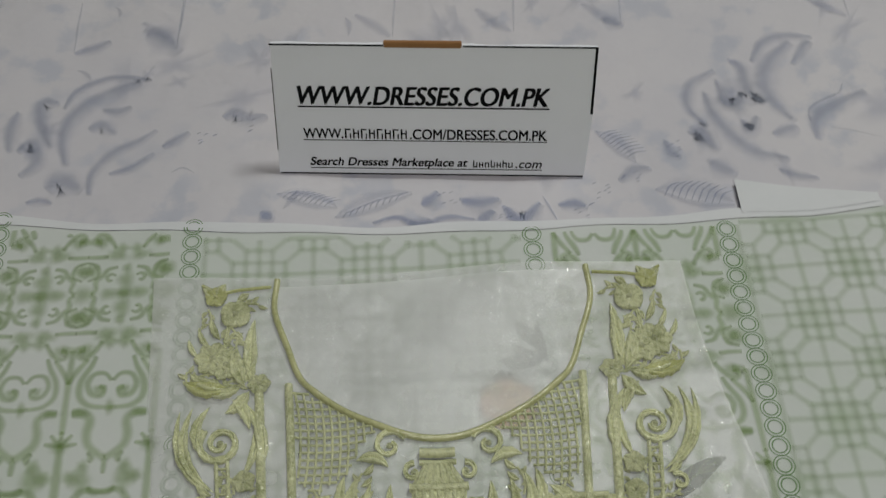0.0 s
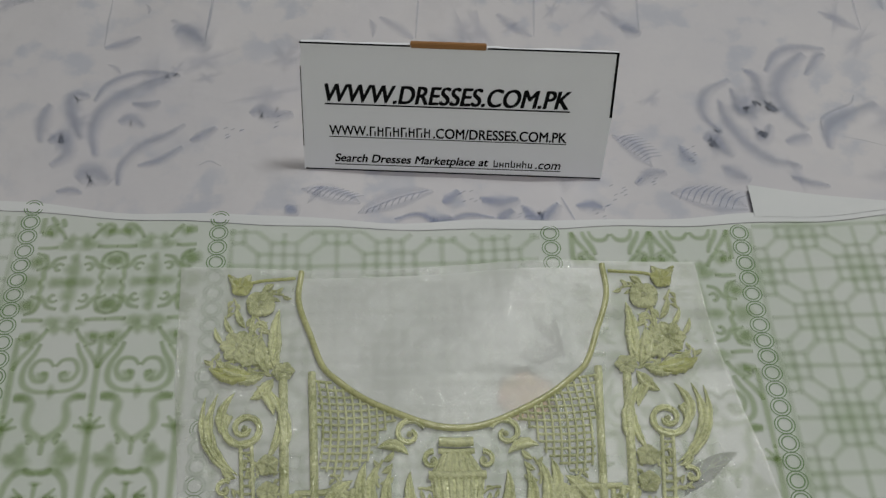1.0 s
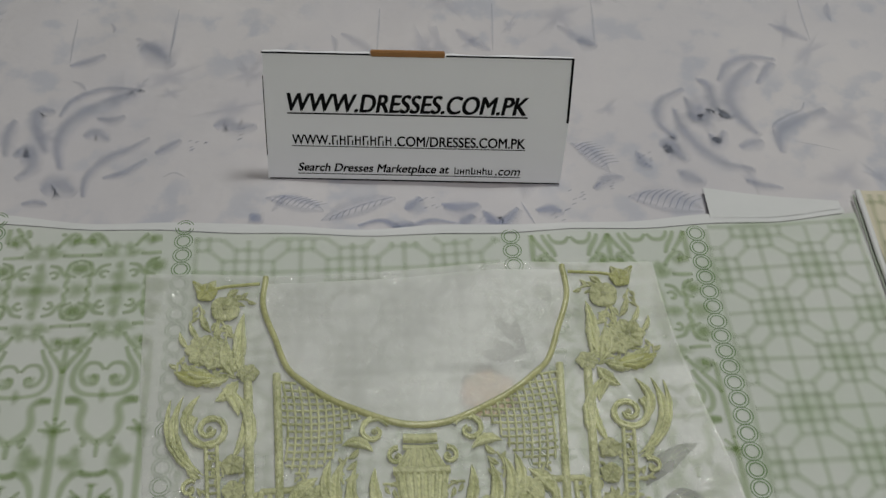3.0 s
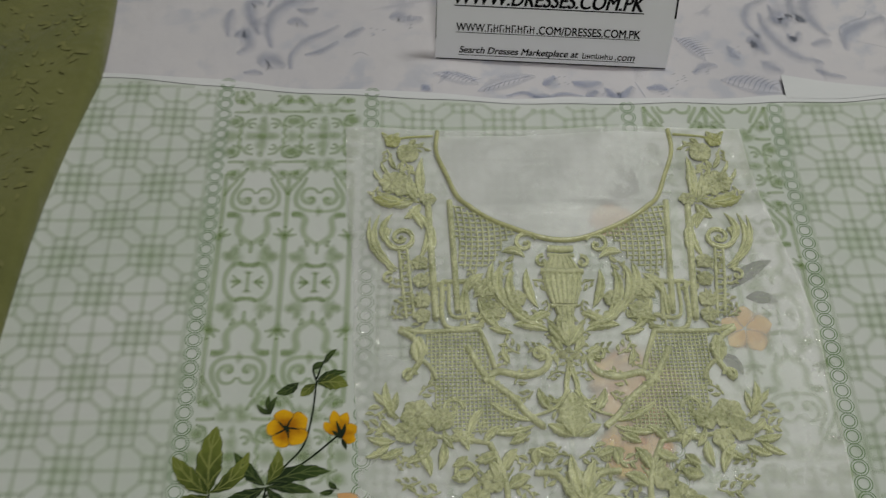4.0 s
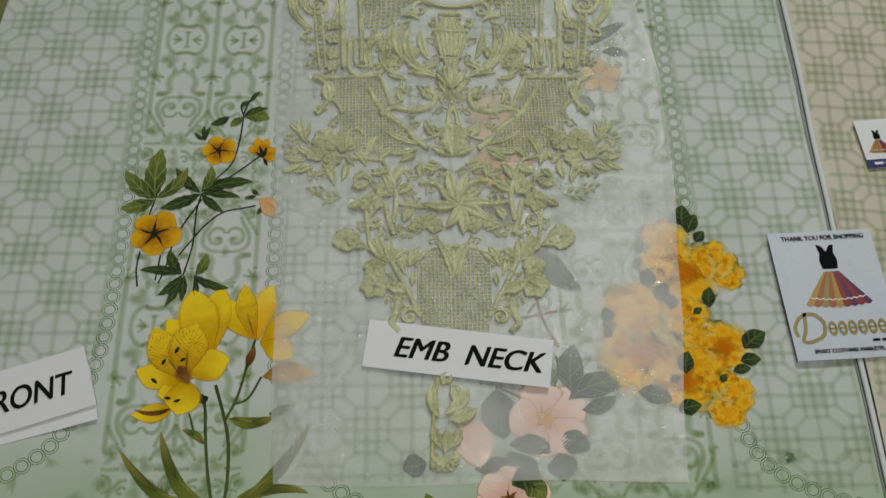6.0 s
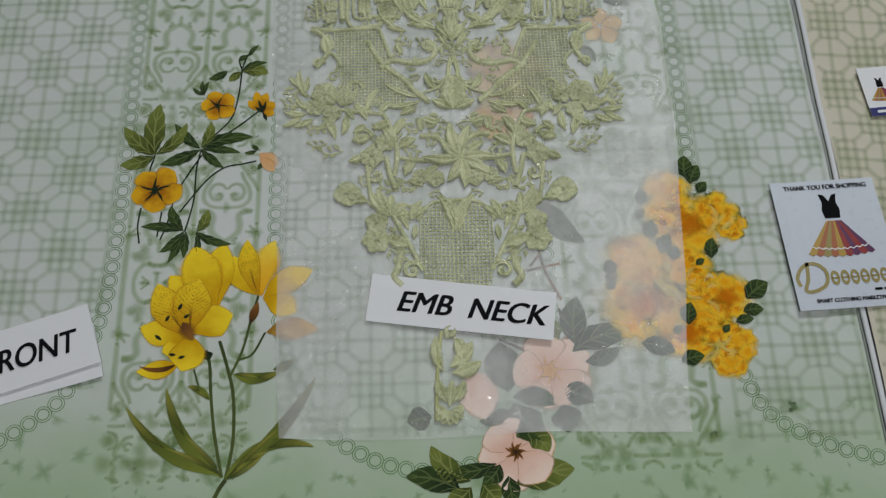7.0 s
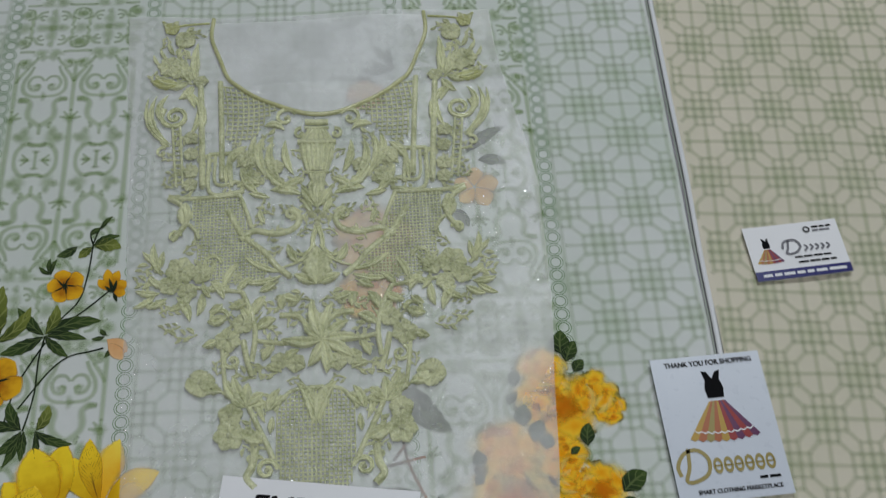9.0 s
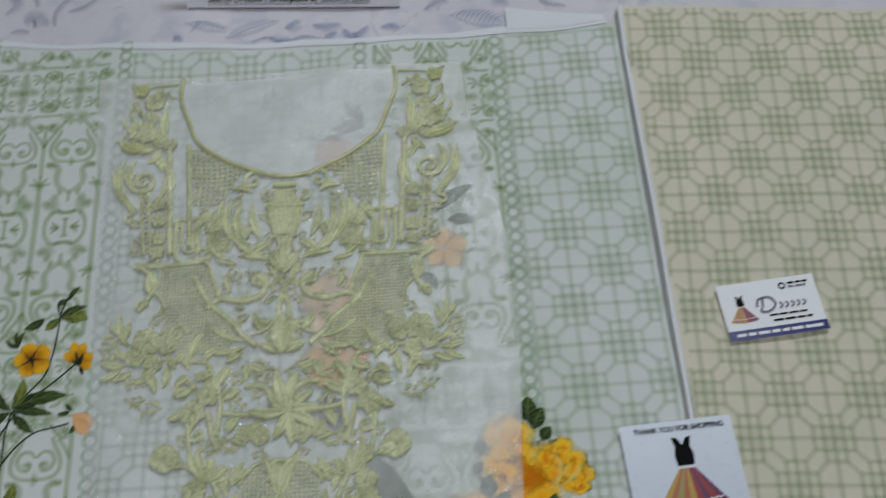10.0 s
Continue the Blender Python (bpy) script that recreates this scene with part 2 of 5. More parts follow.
def bow(a, b, bend=0.0, n=12):
    """Points on an arc from a to b that swings out by bend times its length."""
    (x0, y0), (x1, y1) = a, b
    mx, my = (x0 + x1) / 2 - (y1 - y0) * bend, (y0 + y1) / 2 + (x1 - x0) * bend
    mx, my = 2 * mx - (x0 + x1) / 2, 2 * my - (y0 + y1) / 2
    return [((1 - t) ** 2 * x0 + 2 * t * (1 - t) * mx + t * t * x1, (1 - t) ** 2 * y0 + 2 * t * (1 - t) * my + t * t * y1) for t in (i / n for i in range(n + 1))]


def curve(points, n=8):
    """A smooth line through a few points."""
    p = [Vector((*q, 0)) for q in points]
    p = [2 * p[0] - p[1]] + p + [2 * p[-1] - p[-2]]
    out = []
    for i in range(1, len(p) - 2):
        for k in range(n):
            t = k / n
            q = 0.5 * (2 * p[i] + (p[i + 1] - p[i - 1]) * t + (2 * p[i - 1] - 5 * p[i] + 4 * p[i + 1] - p[i + 2]) * t * t + (3 * p[i] - p[i - 1] - 3 * p[i + 1] + p[i + 2]) * t ** 3)
            out.append((q.x, q.y))
    return out + [tuple(points[-1])]


def part(name, bm, mat, parent, label=""):
    me = bpy.data.meshes.new(name)
    bm.to_mesh(me)
    bm.free()
    me.materials.append(mat)
    ob = new(name, me)
    ob.parent = parent
    if label:
        tagged(ob, label)
    return ob


def box(x0, y0, z0, x1, y1, z1, bevel=0.0):
    bm = bmesh.new()
    bmesh.ops.create_cube(bm, size=1.0, matrix=Matrix.Translation(((x0 + x1) / 2, (y0 + y1) / 2, (z0 + z1) / 2)) @ Matrix.Diagonal((x1 - x0, y1 - y0, z1 - z0, 1)))
    if bevel:
        bmesh.ops.bevel(bm, geom=bm.edges[:], offset=bevel, segments=2, affect="EDGES")
    return bm


def thing(name, m=None):
    ob = new(name)
    ob.empty_display_size = 0.02
    if m:
        ob.matrix_world = m
    return ob


# ---- room ----
for name, b in (("wall_north", (-2.4, 2.2, -0.55, 2.4, 2.3, 2.1)), ("wall_south", (-2.4, -2.3, -0.55, 2.4, -2.2, 2.1)), ("wall_east", (2.4, -2.3, -0.55, 2.5, 2.3, 2.1)), ("wall_west", (-2.5, -2.3, -0.55, -2.4, 2.3, 2.1))):
    tagged(part(name, box(*b), WALL, None), "plain painted room wall closing the place", "wall", kind="structure")
tagged(part("ceiling", box(-2.5, -2.3, 2.1, 2.5, 2.3, 2.2), WALL, None), "plain white painted ceiling over the bed", "ceiling", kind="structure")
tagged(part("floor", box(-2.5, -2.3, -0.65, 2.5, 2.3, -0.55), FLOOR, None), "plain grey tiled floor under the bed", "floor", kind="structure")

# ---- bed with its sheet ----
bed = thing("bed")
tagged(bed, "bed mattress spread with a white flowered cotton sheet", "bed")
part("mattress", box(-1.15, -0.95, -0.55, 1.15, 1.15, -0.012, 0.03), WHITE_EDGE, bed)


def cloth_grid(name, x0, x1, y_low, y_high, mat, z, step=0.012, ground=lift, parent=None, hem=0.0007):
    """A spread cloth; y_low and y_high are functions of x. Its rim turns down so that it has a thickness."""
    s = Shape(z, ground)
    nx = max(2, int((x1 - x0) / step))
    ny = max(2, int((y_high(0.5 * (x0 + x1)) - y_low(0.5 * (x0 + x1))) / step))
    ids = []
    for i in range(nx + 1):
        x = x0 + (x1 - x0) * i / nx
        a, b = y_low(x), y_high(x)
        ids.append([s.point(x, a + (b - a) * j / ny, i / nx, j / ny, -hem if i in (0, nx) or j in (0, ny) else 0.0) for j in range(ny + 1)])
    for i in range(nx):
        for j in range(ny):
            s.f.append((ids[i][j], ids[i + 1][j], ids[i + 1][j + 1], ids[i][j + 1]))
    return s.done(name, mat, parent)


def sheet_height(x, y):
    far = max(0.0, min(1.0, (y - 0.56) / 0.1))
    return lift(x, y) + 0.0025 * far * abs(math.sin(26 * x + 0.4)) + 0.002 * math.exp(-((y - 0.62 - 0.02 * math.sin(12 * x)) / 0.012) ** 2)


sheet = thing("bed_sheet")
tagged(sheet, "white cotton bed sheet with faded blue-grey flower print", "bed sheet")
cloth_grid("sheet_cloth", -1.2, 1.2, lambda x: -1.0, lambda x: 1.2, SHEET, -0.004, 0.015, sheet_height, sheet)


def sheet_leaf(a, b, w, bend=0.2, mat=BLUE_DYE_SHADE, teeth=0):
    s = Shape(-0.0034, sheet_height)
    s.leaf(a, b, w, bend, teeth)
    return s.done("printed_leaf", mat, sheet)


def sheet_line(points, w, mat=FAINT_BLUE):
    s = Shape(-0.0033, sheet_height)
    s.strip(curve(points), lambda t: w * (0.35 + 0.65 * math.sin(math.pi * t)))
    return s.done("print_shade_stroke", mat, sheet)


# ---- shirt front: pale green printed cloth ----
def top_edge(x):
    return 0.395 + 0.14 * (x - 0.13) ** 2 + 0.0012 * math.sin(60 * x) if x > -0.3 else 0.421 + 0.012 * (-0.3 - x) / 0.12 + 0.0012 * math.sin(60 * x)


shirt = thing("printed_shirt_fabric")
tagged(shirt, "pale green flower-printed shirt fabric spread on the bed sheet", "fabric")
cloth_grid("cloth", -0.53, 0.3432, lambda x: -0.62, top_edge, GREEN, 0.0, 0.006, lift, shirt)
cloth_grid("selvedge", -0.53, 0.335, top_edge, lambda x: top_edge(x) + 0.007 + 0.0015 * math.sin(35 * x), WHITE_EDGE, 0.0008, 0.006, lift, shirt)
cloth_grid("selvedge_flap", 0.231, 0.333, lambda x: top_edge(x) + 0.004, lambda x: 0.431 - 0.17 * (x - 0.231), WHITE_EDGE, 0.0018, 0.006, lift, shirt)

DX, DY = 0.0378, 0.0785


def lattice(bars, tints, inside, origin, dx=DX, dy=DY, turn=0.0):
    """Quartered octagon rosettes and small hashes in a chequer, with long six-sided cells between them."""
    ct, st = math.cos(math.radians(turn)), math.sin(math.radians(turn))
    ax, ay = dx * 0.515, dy * 0.248
    px, py = (dx - ax) / 2, (dy / 2 - ay) / 2

    def bar(x, y, a, b, w=0.0072):
        n = max(2, int(math.hypot(b[0] - a[0], b[1] - a[1]) / 0.004))
        run = []
        for i in range(n + 1):
            u, v = x + a[0] + (b[0] - a[0]) * i / n, y + a[1] + (b[1] - a[1]) * i / n
            p = (origin[0] + u * ct - v * st, origin[1] + u * st + v * ct)
            if inside(*p):
                run.append(p)
            elif len(run) > 1:
                break
            else:
                run = []
        if len(run) > 1:
            bars.strip(run, w)

    for i in range(-14, 15):
        for j in range(-12, 13):
            x, y = i * dx, j * dy + (i % 2) * dy / 2
            cx, cy = origin[0] + x * ct - y * st, origin[1] + x * st + y * ct
            if not any(inside(cx + ox, cy + oy) for ox in (-dx, 0, dx) for oy in (-dy / 2, 0, dy / 2)):
                continue
            ring = [(ax, -py), (ax, py), (px, ay), (-px, ay), (-ax, py), (-ax, -py), (-px, -ay), (px, -ay), (ax, -py)]
            for a, b in zip(ring, ring[1:]):
                bar(x, y, a, b)
            bar(x, y, (-ax, 0), (ax, 0))
            bar(x, y, (0, -ay), (0, ay))
            hy = y + dy / 2
            for o in (-1, 0, 1):
                bar(x, hy, (o * px, -2 * py), (o * px, 2 * py))
                bar(x, hy, (-2 * px, o * py), (2 * px, o * py))
            hx, hv = origin[0] + x * ct - hy * st, origin[1] + x * st + hy * ct
            if inside(hx, hv):
                tints.blob(hx, hv, 0.0215, 14, 1.0, 0.12, (i * 31 + j) % 97)


s, tints = Shape(0.0003), Shape(0.00022)
side = lambda x, y: -0.45 < y < top_edge(x) - 0.003 and (0.2235 < x < 0.3405 and y > -0.28)
far_side = lambda x, y: -0.22 < y < top_edge(x) - 0.003 and -0.52 < x < -0.3065
middle = lambda x, y: -0.27 < y < top_edge(x) - 0.003 and -0.1555 < x < 0.0715
lattice(s, tints, side, (0.2625, 0.3545))
lattice(s, tints, far_side, (-0.346, 0.106))
lattice(s, Shape(), middle, (-0.0765, 0.3675))
tagged(s.done("printed_lattice", LATTICE_DYE, shirt, "pale green geometric lattice print"), kind="stuff")
tagged(tints.done("printed_tint", TINT_DYE, shirt, "soft green tint patches of the print"), kind="stuff")


def chain_line(points, name="printed_chain"):
    """Touching double rings along a line, as a printed border."""
    line, gap = curve(points, 60), 0.0130
    s, run, want = Shape(0.0005), 0.0, 0.0
    for a, b in zip(line, line[1:]):
        d = math.hypot(b[0] - a[0], b[1] - a[1])
        while want <= run + d and d > 0:
            t = (want - run) / d
            x, y = a[0] + (b[0] - a[0]) * t, a[1] + (b[1] - a[1]) * t
            s.ring(x, y, 0.0047, 0.0011)
            s.ring(x, y, 0.0067, 0.0009)
            want += gap
        run += d
    return s.done(name, CHAIN_DYE, shirt)


chain_line([(-0.300, 0.425), (-0.300, 0.2), (-0.300, 0.0), (-0.301, -0.11), (-0.308, -0.165), (-0.327, -0.222), (-0.355, -0.25), (-0.40, -0.275), (-0.46, -0.29)])
chain_line([(-0.162, 0.41), (-0.162, 0.1), (-0.160, -0.10), (-0.150, -0.18), (-0.122, -0.248), (-0.083, -0.282), (-0.033, -0.296), (0.02, -0.285), (0.06, -0.25), (0.076, -0.18), (0.078, -0.1)])
chain_line([(0.078, 0.39), (0.078, 0.1), (0.078, -0.1)])
chain_line([(0.217, 0.388), (0.217, 0.2), (0.216, 0.0), (0.219, -0.11), (0.228, -0.19), (0.248, -0.25), (0.291, -0.28), (0.335, -0.294)])


# damask bands between the chains
def damask(x0, x1, y0):
    """Scrolling band, two motifs wide: square tiles with a cross flower, scroll hearts, cups and rings, mirrored up and down."""
    s = Shape(0.0004)
    half = (x1 - x0) / 2
    inside = lambda x, y: -0.30 < y < top_edge(x) - 0.003 and x0 - 0.002 < x < x1 + 0.002

    def stroke(pts, w, taper=0.35):
        run = []
        for p in curve(pts, 5):
            if inside(*p):
                run.append(p)
            elif len(run) > 2:
                break
            else:
                run = []
        if len(run) > 2:
            s.strip(run, lambda t: 1.65 * w * (1 - taper + taper * math.sin(math.pi * t)))

    def dab(x, y, rx, ry, seed=1, turn=0.0, wobble=0.10):
        if inside(x, y) and inside(x, y + ry * 0.6):
            s.blob(x, y, 1.32 * rx, 12, ry / rx, wobble, seed, turn)

    for j in range(-1, 3):
        tile, ring = y0 - 0.32 * j, y0 - 0.16 - 0.32 * j
        for i in range(2):
            cx = x0 + half * (i + 0.5)
            # tile: a cross flower with curls at its corners
            dab(cx, tile, 0.0075, 0.0075, 3)
            dab(cx, tile, 0.0050, 0.0050, 5)
            for sg in (-1, 1):
                dab(cx + sg * 0.0105, tile, 0.0075, 0.0058, 4)
                dab(cx, tile + sg * 0.0115, 0.0068, 0.0075, 6)
                dab(cx, tile + sg * 0.0215, 0.0040, 0.0050, 6)
            for sx in (-1, 1):
                for sy in (-1, 1):
                    X, Y = lambda d: cx + sx * d, lambda d: tile + sy * d
                    stroke([(X(0.0070), Y(0.0150)), (X(0.0105), Y(0.0165)), (X(0.0130), Y(0.0135)), (X(0.0112), Y(0.0105)), (X(0.0090), Y(0.0115))], 0.0030)
                    stroke([(X(0.0065), Y(0.0225)), (X(0.0130), Y(0.0205)), (X(0.0165), Y(0.0150)), (X(0.0205), Y(0.0105)), (X(0.0195), Y(0.0040)), (X(0.0225), Y(0.0))], 0.0042)
                    stroke([(X(0.0140), Y(0.0315)), (X(0.0210), Y(0.0312)), (X(half / 2 + 0.0005), Y(0.0315))], 0.0036, 0.2)
                    dab(X(0.0080), Y(0.0325), 0.0085, 0.0050, 7, sx * sy * 0.25)
                    dab(X(0.0050), Y(0.0385), 0.0055, 0.0055, 8)
                    stroke([(X(0.0095), Y(0.0385)), (X(0.0135), Y(0.0455)), (X(0.0190), Y(0.0510)), (X(0.0240), Y(0.0495)), (X(0.0225), Y(0.0440))], 0.0042)
                    dab(X(0.0200), Y(0.0445), 0.0056, 0.0056, 2)
                    stroke([(X(0.0200), Y(0.0445)), (X(half / 2), Y(0.0450))], 0.0058, 0.1)
                    dab(X(half / 2 - 0.0035), Y(0.0190), 0.0050, 0.0072, 9, sx * sy * 0.4)
                    stroke([(X(half / 2), Y(0.0270)), (X(half / 2 - 0.0070), Y(0.0235)), (X(half / 2 - 0.0085), Y(0.0150)), (X(half / 2 - 0.0020), Y(0.0110))], 0.0034)
                    # scroll heart under and over the tile
                    stroke([(X(0.0120), Y(0.0500)), (X(0.0150), Y(0.0580)), (X(0.0200), Y(0.0680)), (X(0.0200), Y(0.0790)), (X(0.0130), Y(0.0855)), (X(0.0), Y(0.0870))], 0.0044)
                    stroke([(X(0.0005), Y(0.0680)), (X(0.0050), Y(0.0630)), (X(0.0120), Y(0.0635)), (X(0.0155), Y(0.0705)), (X(0.0125), Y(0.0775)), (X(0.0060), Y(0.0785)), (X(0.0045), Y(0.0735)), (X(0.0080), Y(0.0720))], 0.0038)
                    dab(X(0.0078), Y(0.0742), 0.0046, 0.0040, 2)
                    stroke([(X(half / 2), Y(0.0700)), (X(half / 2 - 0.0050), Y(0.0600)), (X(half / 2 - 0.0110), Y(0.0520))], 0.0040)
                    # cup
                    stroke([(X(0.0235), Y(0.0905)), (X(0.0165), Y(0.0905)), (X(0.0115), Y(0.0955)), (X(0.0128), Y(0.1050)), (X(0.0105), Y(0.1130)), (X(0.0), Y(0.1215))], 0.0062, 0.2)
                    dab(X(0.0190), Y(0.0905), 0.0062, 0.0038, 4)
                    stroke([(X(0.0110), Y(0.1170)), (X(0.0080), Y(0.1210)), (X(0.0095), Y(0.1240))], 0.0040)
                    # trefoil leaves
                    dab(X(0.0135), Y(0.1350), 0.0082, 0.0080, 11)
                    dab(X(0.0200), Y(0.1335), 0.0055, 0.0050, 12)
                    dab(X(0.0130), Y(0.1265), 0.0045, 0.0055, 13)
                    stroke([(X(0.0085), Y(0.1400)), (X(0.0050), Y(0.1435)), (X(0.0), Y(0.1440))], 0.0040)
                    # ring
                    stroke([(X(0.0), Y(0.1430)), (X(0.0110), Y(0.1425)), (X(0.0175), Y(0.1500)), (X(0.0195), Y(0.1600))], 0.0046, 0.2)
            for sy in (-1, 1):
                stroke([(cx, tile + sy * 0.1215), (cx, tile + sy * 0.127), (cx, tile + sy * 0.1315)], 0.0040)
                dab(cx, tile + sy * 0.0865, 0.0034, 0.0062, 4)
                stroke([(cx + 0.0003, ring + sy * 0.0095), (cx, ring + sy * 0.004), (cx, ring)], 0.0034, 0.1)
                dab(cx, ring + sy * 0.0095, 0.0045, 0.0020, 4)
                dab(cx + sy * 0.0095, ring, 0.0062, 0.0034, 5)
                for k in (-0.5, 0.0, 0.5):
                    stroke([(cx + sy * 0.0060, ring), (cx + sy * 0.0105, ring + 0.008 * k), (cx + sy * 0.0130, ring + 0.013 * k)], 0.0026)
        for mx in (x0, x0 + half, x1):
            dab(mx, tile, 0.0085, 0.0085, 4)
            for sy in (-1, 1):
                dab(mx, tile + sy * 0.0195, 0.0060, 0.0068, 5)
                stroke([(mx, tile + sy * 0.045), (mx, tile + sy * 0.07), (mx, tile + sy * 0.105)], 0.0046, 0.1)
                stroke([(mx, tile + sy * 0.113), (mx, tile + sy * 0.135), (mx, tile + sy * 0.16)], 0.0052, 0.1)
                dab(mx, tile + sy * 0.113, 0.0064, 0.0056, 3)
                for k in range(5):
                    a = math.pi / 2 * sy + (k - 2) * 0.7 + math.pi
                    stroke([(mx, tile + sy * 0.113), (mx + 0.006 * math.cos(a), tile + sy * 0.113 + 0.006 * math.sin(a)), (mx + 0.0105 * math.cos(a), tile + sy * 0.113 + 0.0105 * math.sin(a))], 0.0032)
    return tagged(s.done("printed_damask", DAMASK_DYE, shirt, "green scrolling damask print band"), kind="stuff")


damask(-0.2900, -0.1775, 0.3565)
damask(0.0930, 0.2075, 0.3205)
s = Shape(0.0003)
rnd = random.Random(5)
for k in range(420):
    x, y = rnd.uniform(-0.5, 0.33), rnd.uniform(-0.44, -0.24)
    low = -0.25 - 0.05 * math.cos((x + 0.042) * 12)
    if y < low - 0.008:
        s.blob(x, y, rnd.uniform(0.003, 0.012), 12, rnd.uniform(0.4, 1.0), 0.3, k, rnd.uniform(0, 3))
tagged(s.done("printed_wash", WASH_DYE, shirt, "mottled green wash print along the hem"), kind="stuff")

# ---- cream fabric beside it, with its raised folded edge ----
def cream_top(x):
    return 0.424 - 0.09 * (x - 0.35) + 0.001 * math.sin(50 * x)


cream = thing("cream_fabric")
tagged(cream, "cream and green lattice-printed fabric with a folded white edge", "fabric")
cloth_grid("cloth", 0.351, 0.95, lambda x: -0.62, cream_top, CREAM, 0.0025, 0.012, lift, cream)
s, t2 = Shape(0.0029), Shape(0.0027)
lattice(s, t2, lambda x, y: 0.3525 < x < 0.72 and -0.40 < y < cream_top(x) - 0.004, (0.382, 0.267), 0.0345, 0.0805, -4.0)
tagged(t2.done("printed_tint", TINT_DYE, cream, "soft green tint patches of the print"), kind="stuff")
tagged(s.done("printed_lattice", CREAM_DYE, cream, "green geometric lattice print"), kind="stuff")


def edge_roll(name, x_of, y0, y1, r, mat, parent, flat=0.55, z=0.001, n=110):
    s = Shape(z)
    rows = []
    for i in range(n + 1):
        y = y0 + (y1 - y0) * i / n
        x = x_of(y)
        row = []
        for k in range(9):
            a = math.pi * k / 8
            row.append(s.point(x - r * math.cos(a), y, i / n, k / 8, r * flat * math.sin(a)))
        rows.append(row)
    for p, q in zip(rows, rows[1:]):
        for k in range(8):
            s.f.append((p[k], p[k + 1], q[k + 1], q[k]))
    return s.done(name, mat, parent)


edge_roll("folded_edge", lambda y: 0.3485 + 0.0014 * math.sin(9 * y) + (0.003 if y > 0.36 else 0) * (y - 0.36) / 0.06, -0.62, cream_top(0.349), 0.0024, WHITE_EDGE, cream, 0.9)
# thin dark strip added as the shadow in the gap beside the fold
edge_roll("gap_shade_strip", lambda y: 0.3442 + 0.0014 * math.sin(9 * y) + (0.003 if y > 0.36 else 0) * (y - 0.36) / 0.06, -0.62, cream_top(0.349) - 0.004, 0.0008, GAP_SHADE, cream, 0.5)

# ---- olive fabric on the other side ----
def olive_edge(y):
    return -0.459 + 0.036 * max(0.0, min(1.0, (y - 0.13) / 0.3)) ** 1.2 + 0.003 * math.sin(17 * y)


def olive_height(x, y):
    return 0.009 + 0.004 * math.sin(14 * x + 4 * y) + 0.0025 * math.sin(40 * y - 20 * x) + 0.0012 * noise.noise((x * 60, y * 60, 3))


olive = thing("olive_fabric")
tagged(olive, "folded olive green embroidered fabric lying over the shirt cloth", "fabric")
s = Shape(0.0, lambda x, y: 0.0)
rows = []
for i in range(120):
    y = -0.62 + 1.4 * i / 119
    row = []
    for k in range(46):
        if k < 8:
            a = math.pi * k / 14
            h = olive_height(olive_edge(y) - 0.012, y)
            x, z = olive_edge(y) - 0.012 + 0.012 * math.cos(a), 0.0 + h * math.sin(a)
        else:
            x = olive_edge(y) - 0.012 - 0.5 * ((k - 7) / 38)
            z = olive_height(x, y)
        s.v.append((x, y, z)), s.uv.append((i / 119, k / 45))
        row.append(len(s.v) - 1)
    rows.append(row)
for p, q in zip(rows, rows[1:]):
    for k in range(45):
        s.f.append((p[k], p[k + 1], q[k + 1], q[k]))
s.done("cloth", OLIVE, olive)
s = Shape(0.0004, olive_height)
rnd = random.Random(11)
for k in range(1100):
    y = rnd.uniform(-0.3, 0.7)
    x = olive_edge(y) - 0.02 - rnd.random() ** 1.3 * 0.26
    a = rnd.uniform(0, 6.28)
    L = rnd.uniform(0.004, 0.013)
    s.leaf((x, y), (x + L * math.cos(a), y + L * math.sin(a)), L * 0.45, 0.2, dz=0.0009)
tagged(s.done("embroidered_sprigs", OLIVE_THREAD, olive, "raised olive embroidered sprigs"), kind="stuff")
for fx, fy in ((-0.588, 0.481), (-0.585, 0.451)):
    s = Shape(0.001, olive_height)
    s.blob(fx, fy, 0.011, 12, 0.9, 0.2, 4, dz=0.001)
    s.done("embroidered_flower", ORANGE, olive, "yellow embroidered flower")


# ---- papers ----
def lettering(name, text, width, mat, parent, centre, z, shear=0.0, bold=0.0, height=None, turn=None, spacing=1.0):
    """A line of letters, flattened to a mesh, centred at a place of its parent's plane."""
    cu = bpy.data.curves.new(name, "FONT")
    cu.body, cu.shear, cu.extrude, cu.align_x, cu.space_character = text, shear, 0.004, "CENTER", spacing
    tmp = bpy.data.objects.new(name, cu)
    scene.collection.objects.link(tmp)
    bpy.context.view_layer.update()
    me = bpy.data.meshes.new_from_object(tmp.evaluated_get(bpy.context.evaluated_depsgraph_get()))
    bpy.data.objects.remove(tmp)
    co = np.empty(len(me.vertices) * 3)
    me.vertices.foreach_get("co", co)
    co = co.reshape(-1, 3)
    lo, hi = co.min(0), co.max(0)
    k = width / (hi[0] - lo[0])
    ky = height / (hi[1] - lo[1]) if height else k
    co = np.c_[(co[:, 0] - (lo[0] + hi[0]) / 2) * k + centre[0], (co[:, 1] - (lo[1] + hi[1]) / 2) * ky + centre[1], np.where(co[:, 2] > 0, 0.0003, -0.0002) + z]
    me.vertices.foreach_set("co", co.ravel())
    bm = bmesh.new()
    for k in (-1, 1):
        first = len(bm.verts)
        bm.from_mesh(me)
        bm.verts.ensure_lookup_table()
        bmesh.ops.translate(bm, vec=(k * bold * width * 0.3, k * bold * width * 0.08, 0.00002 * k), verts=bm.verts[first:])
    bm.to_mesh(me)
    bm.free()
    me.materials.append(mat)
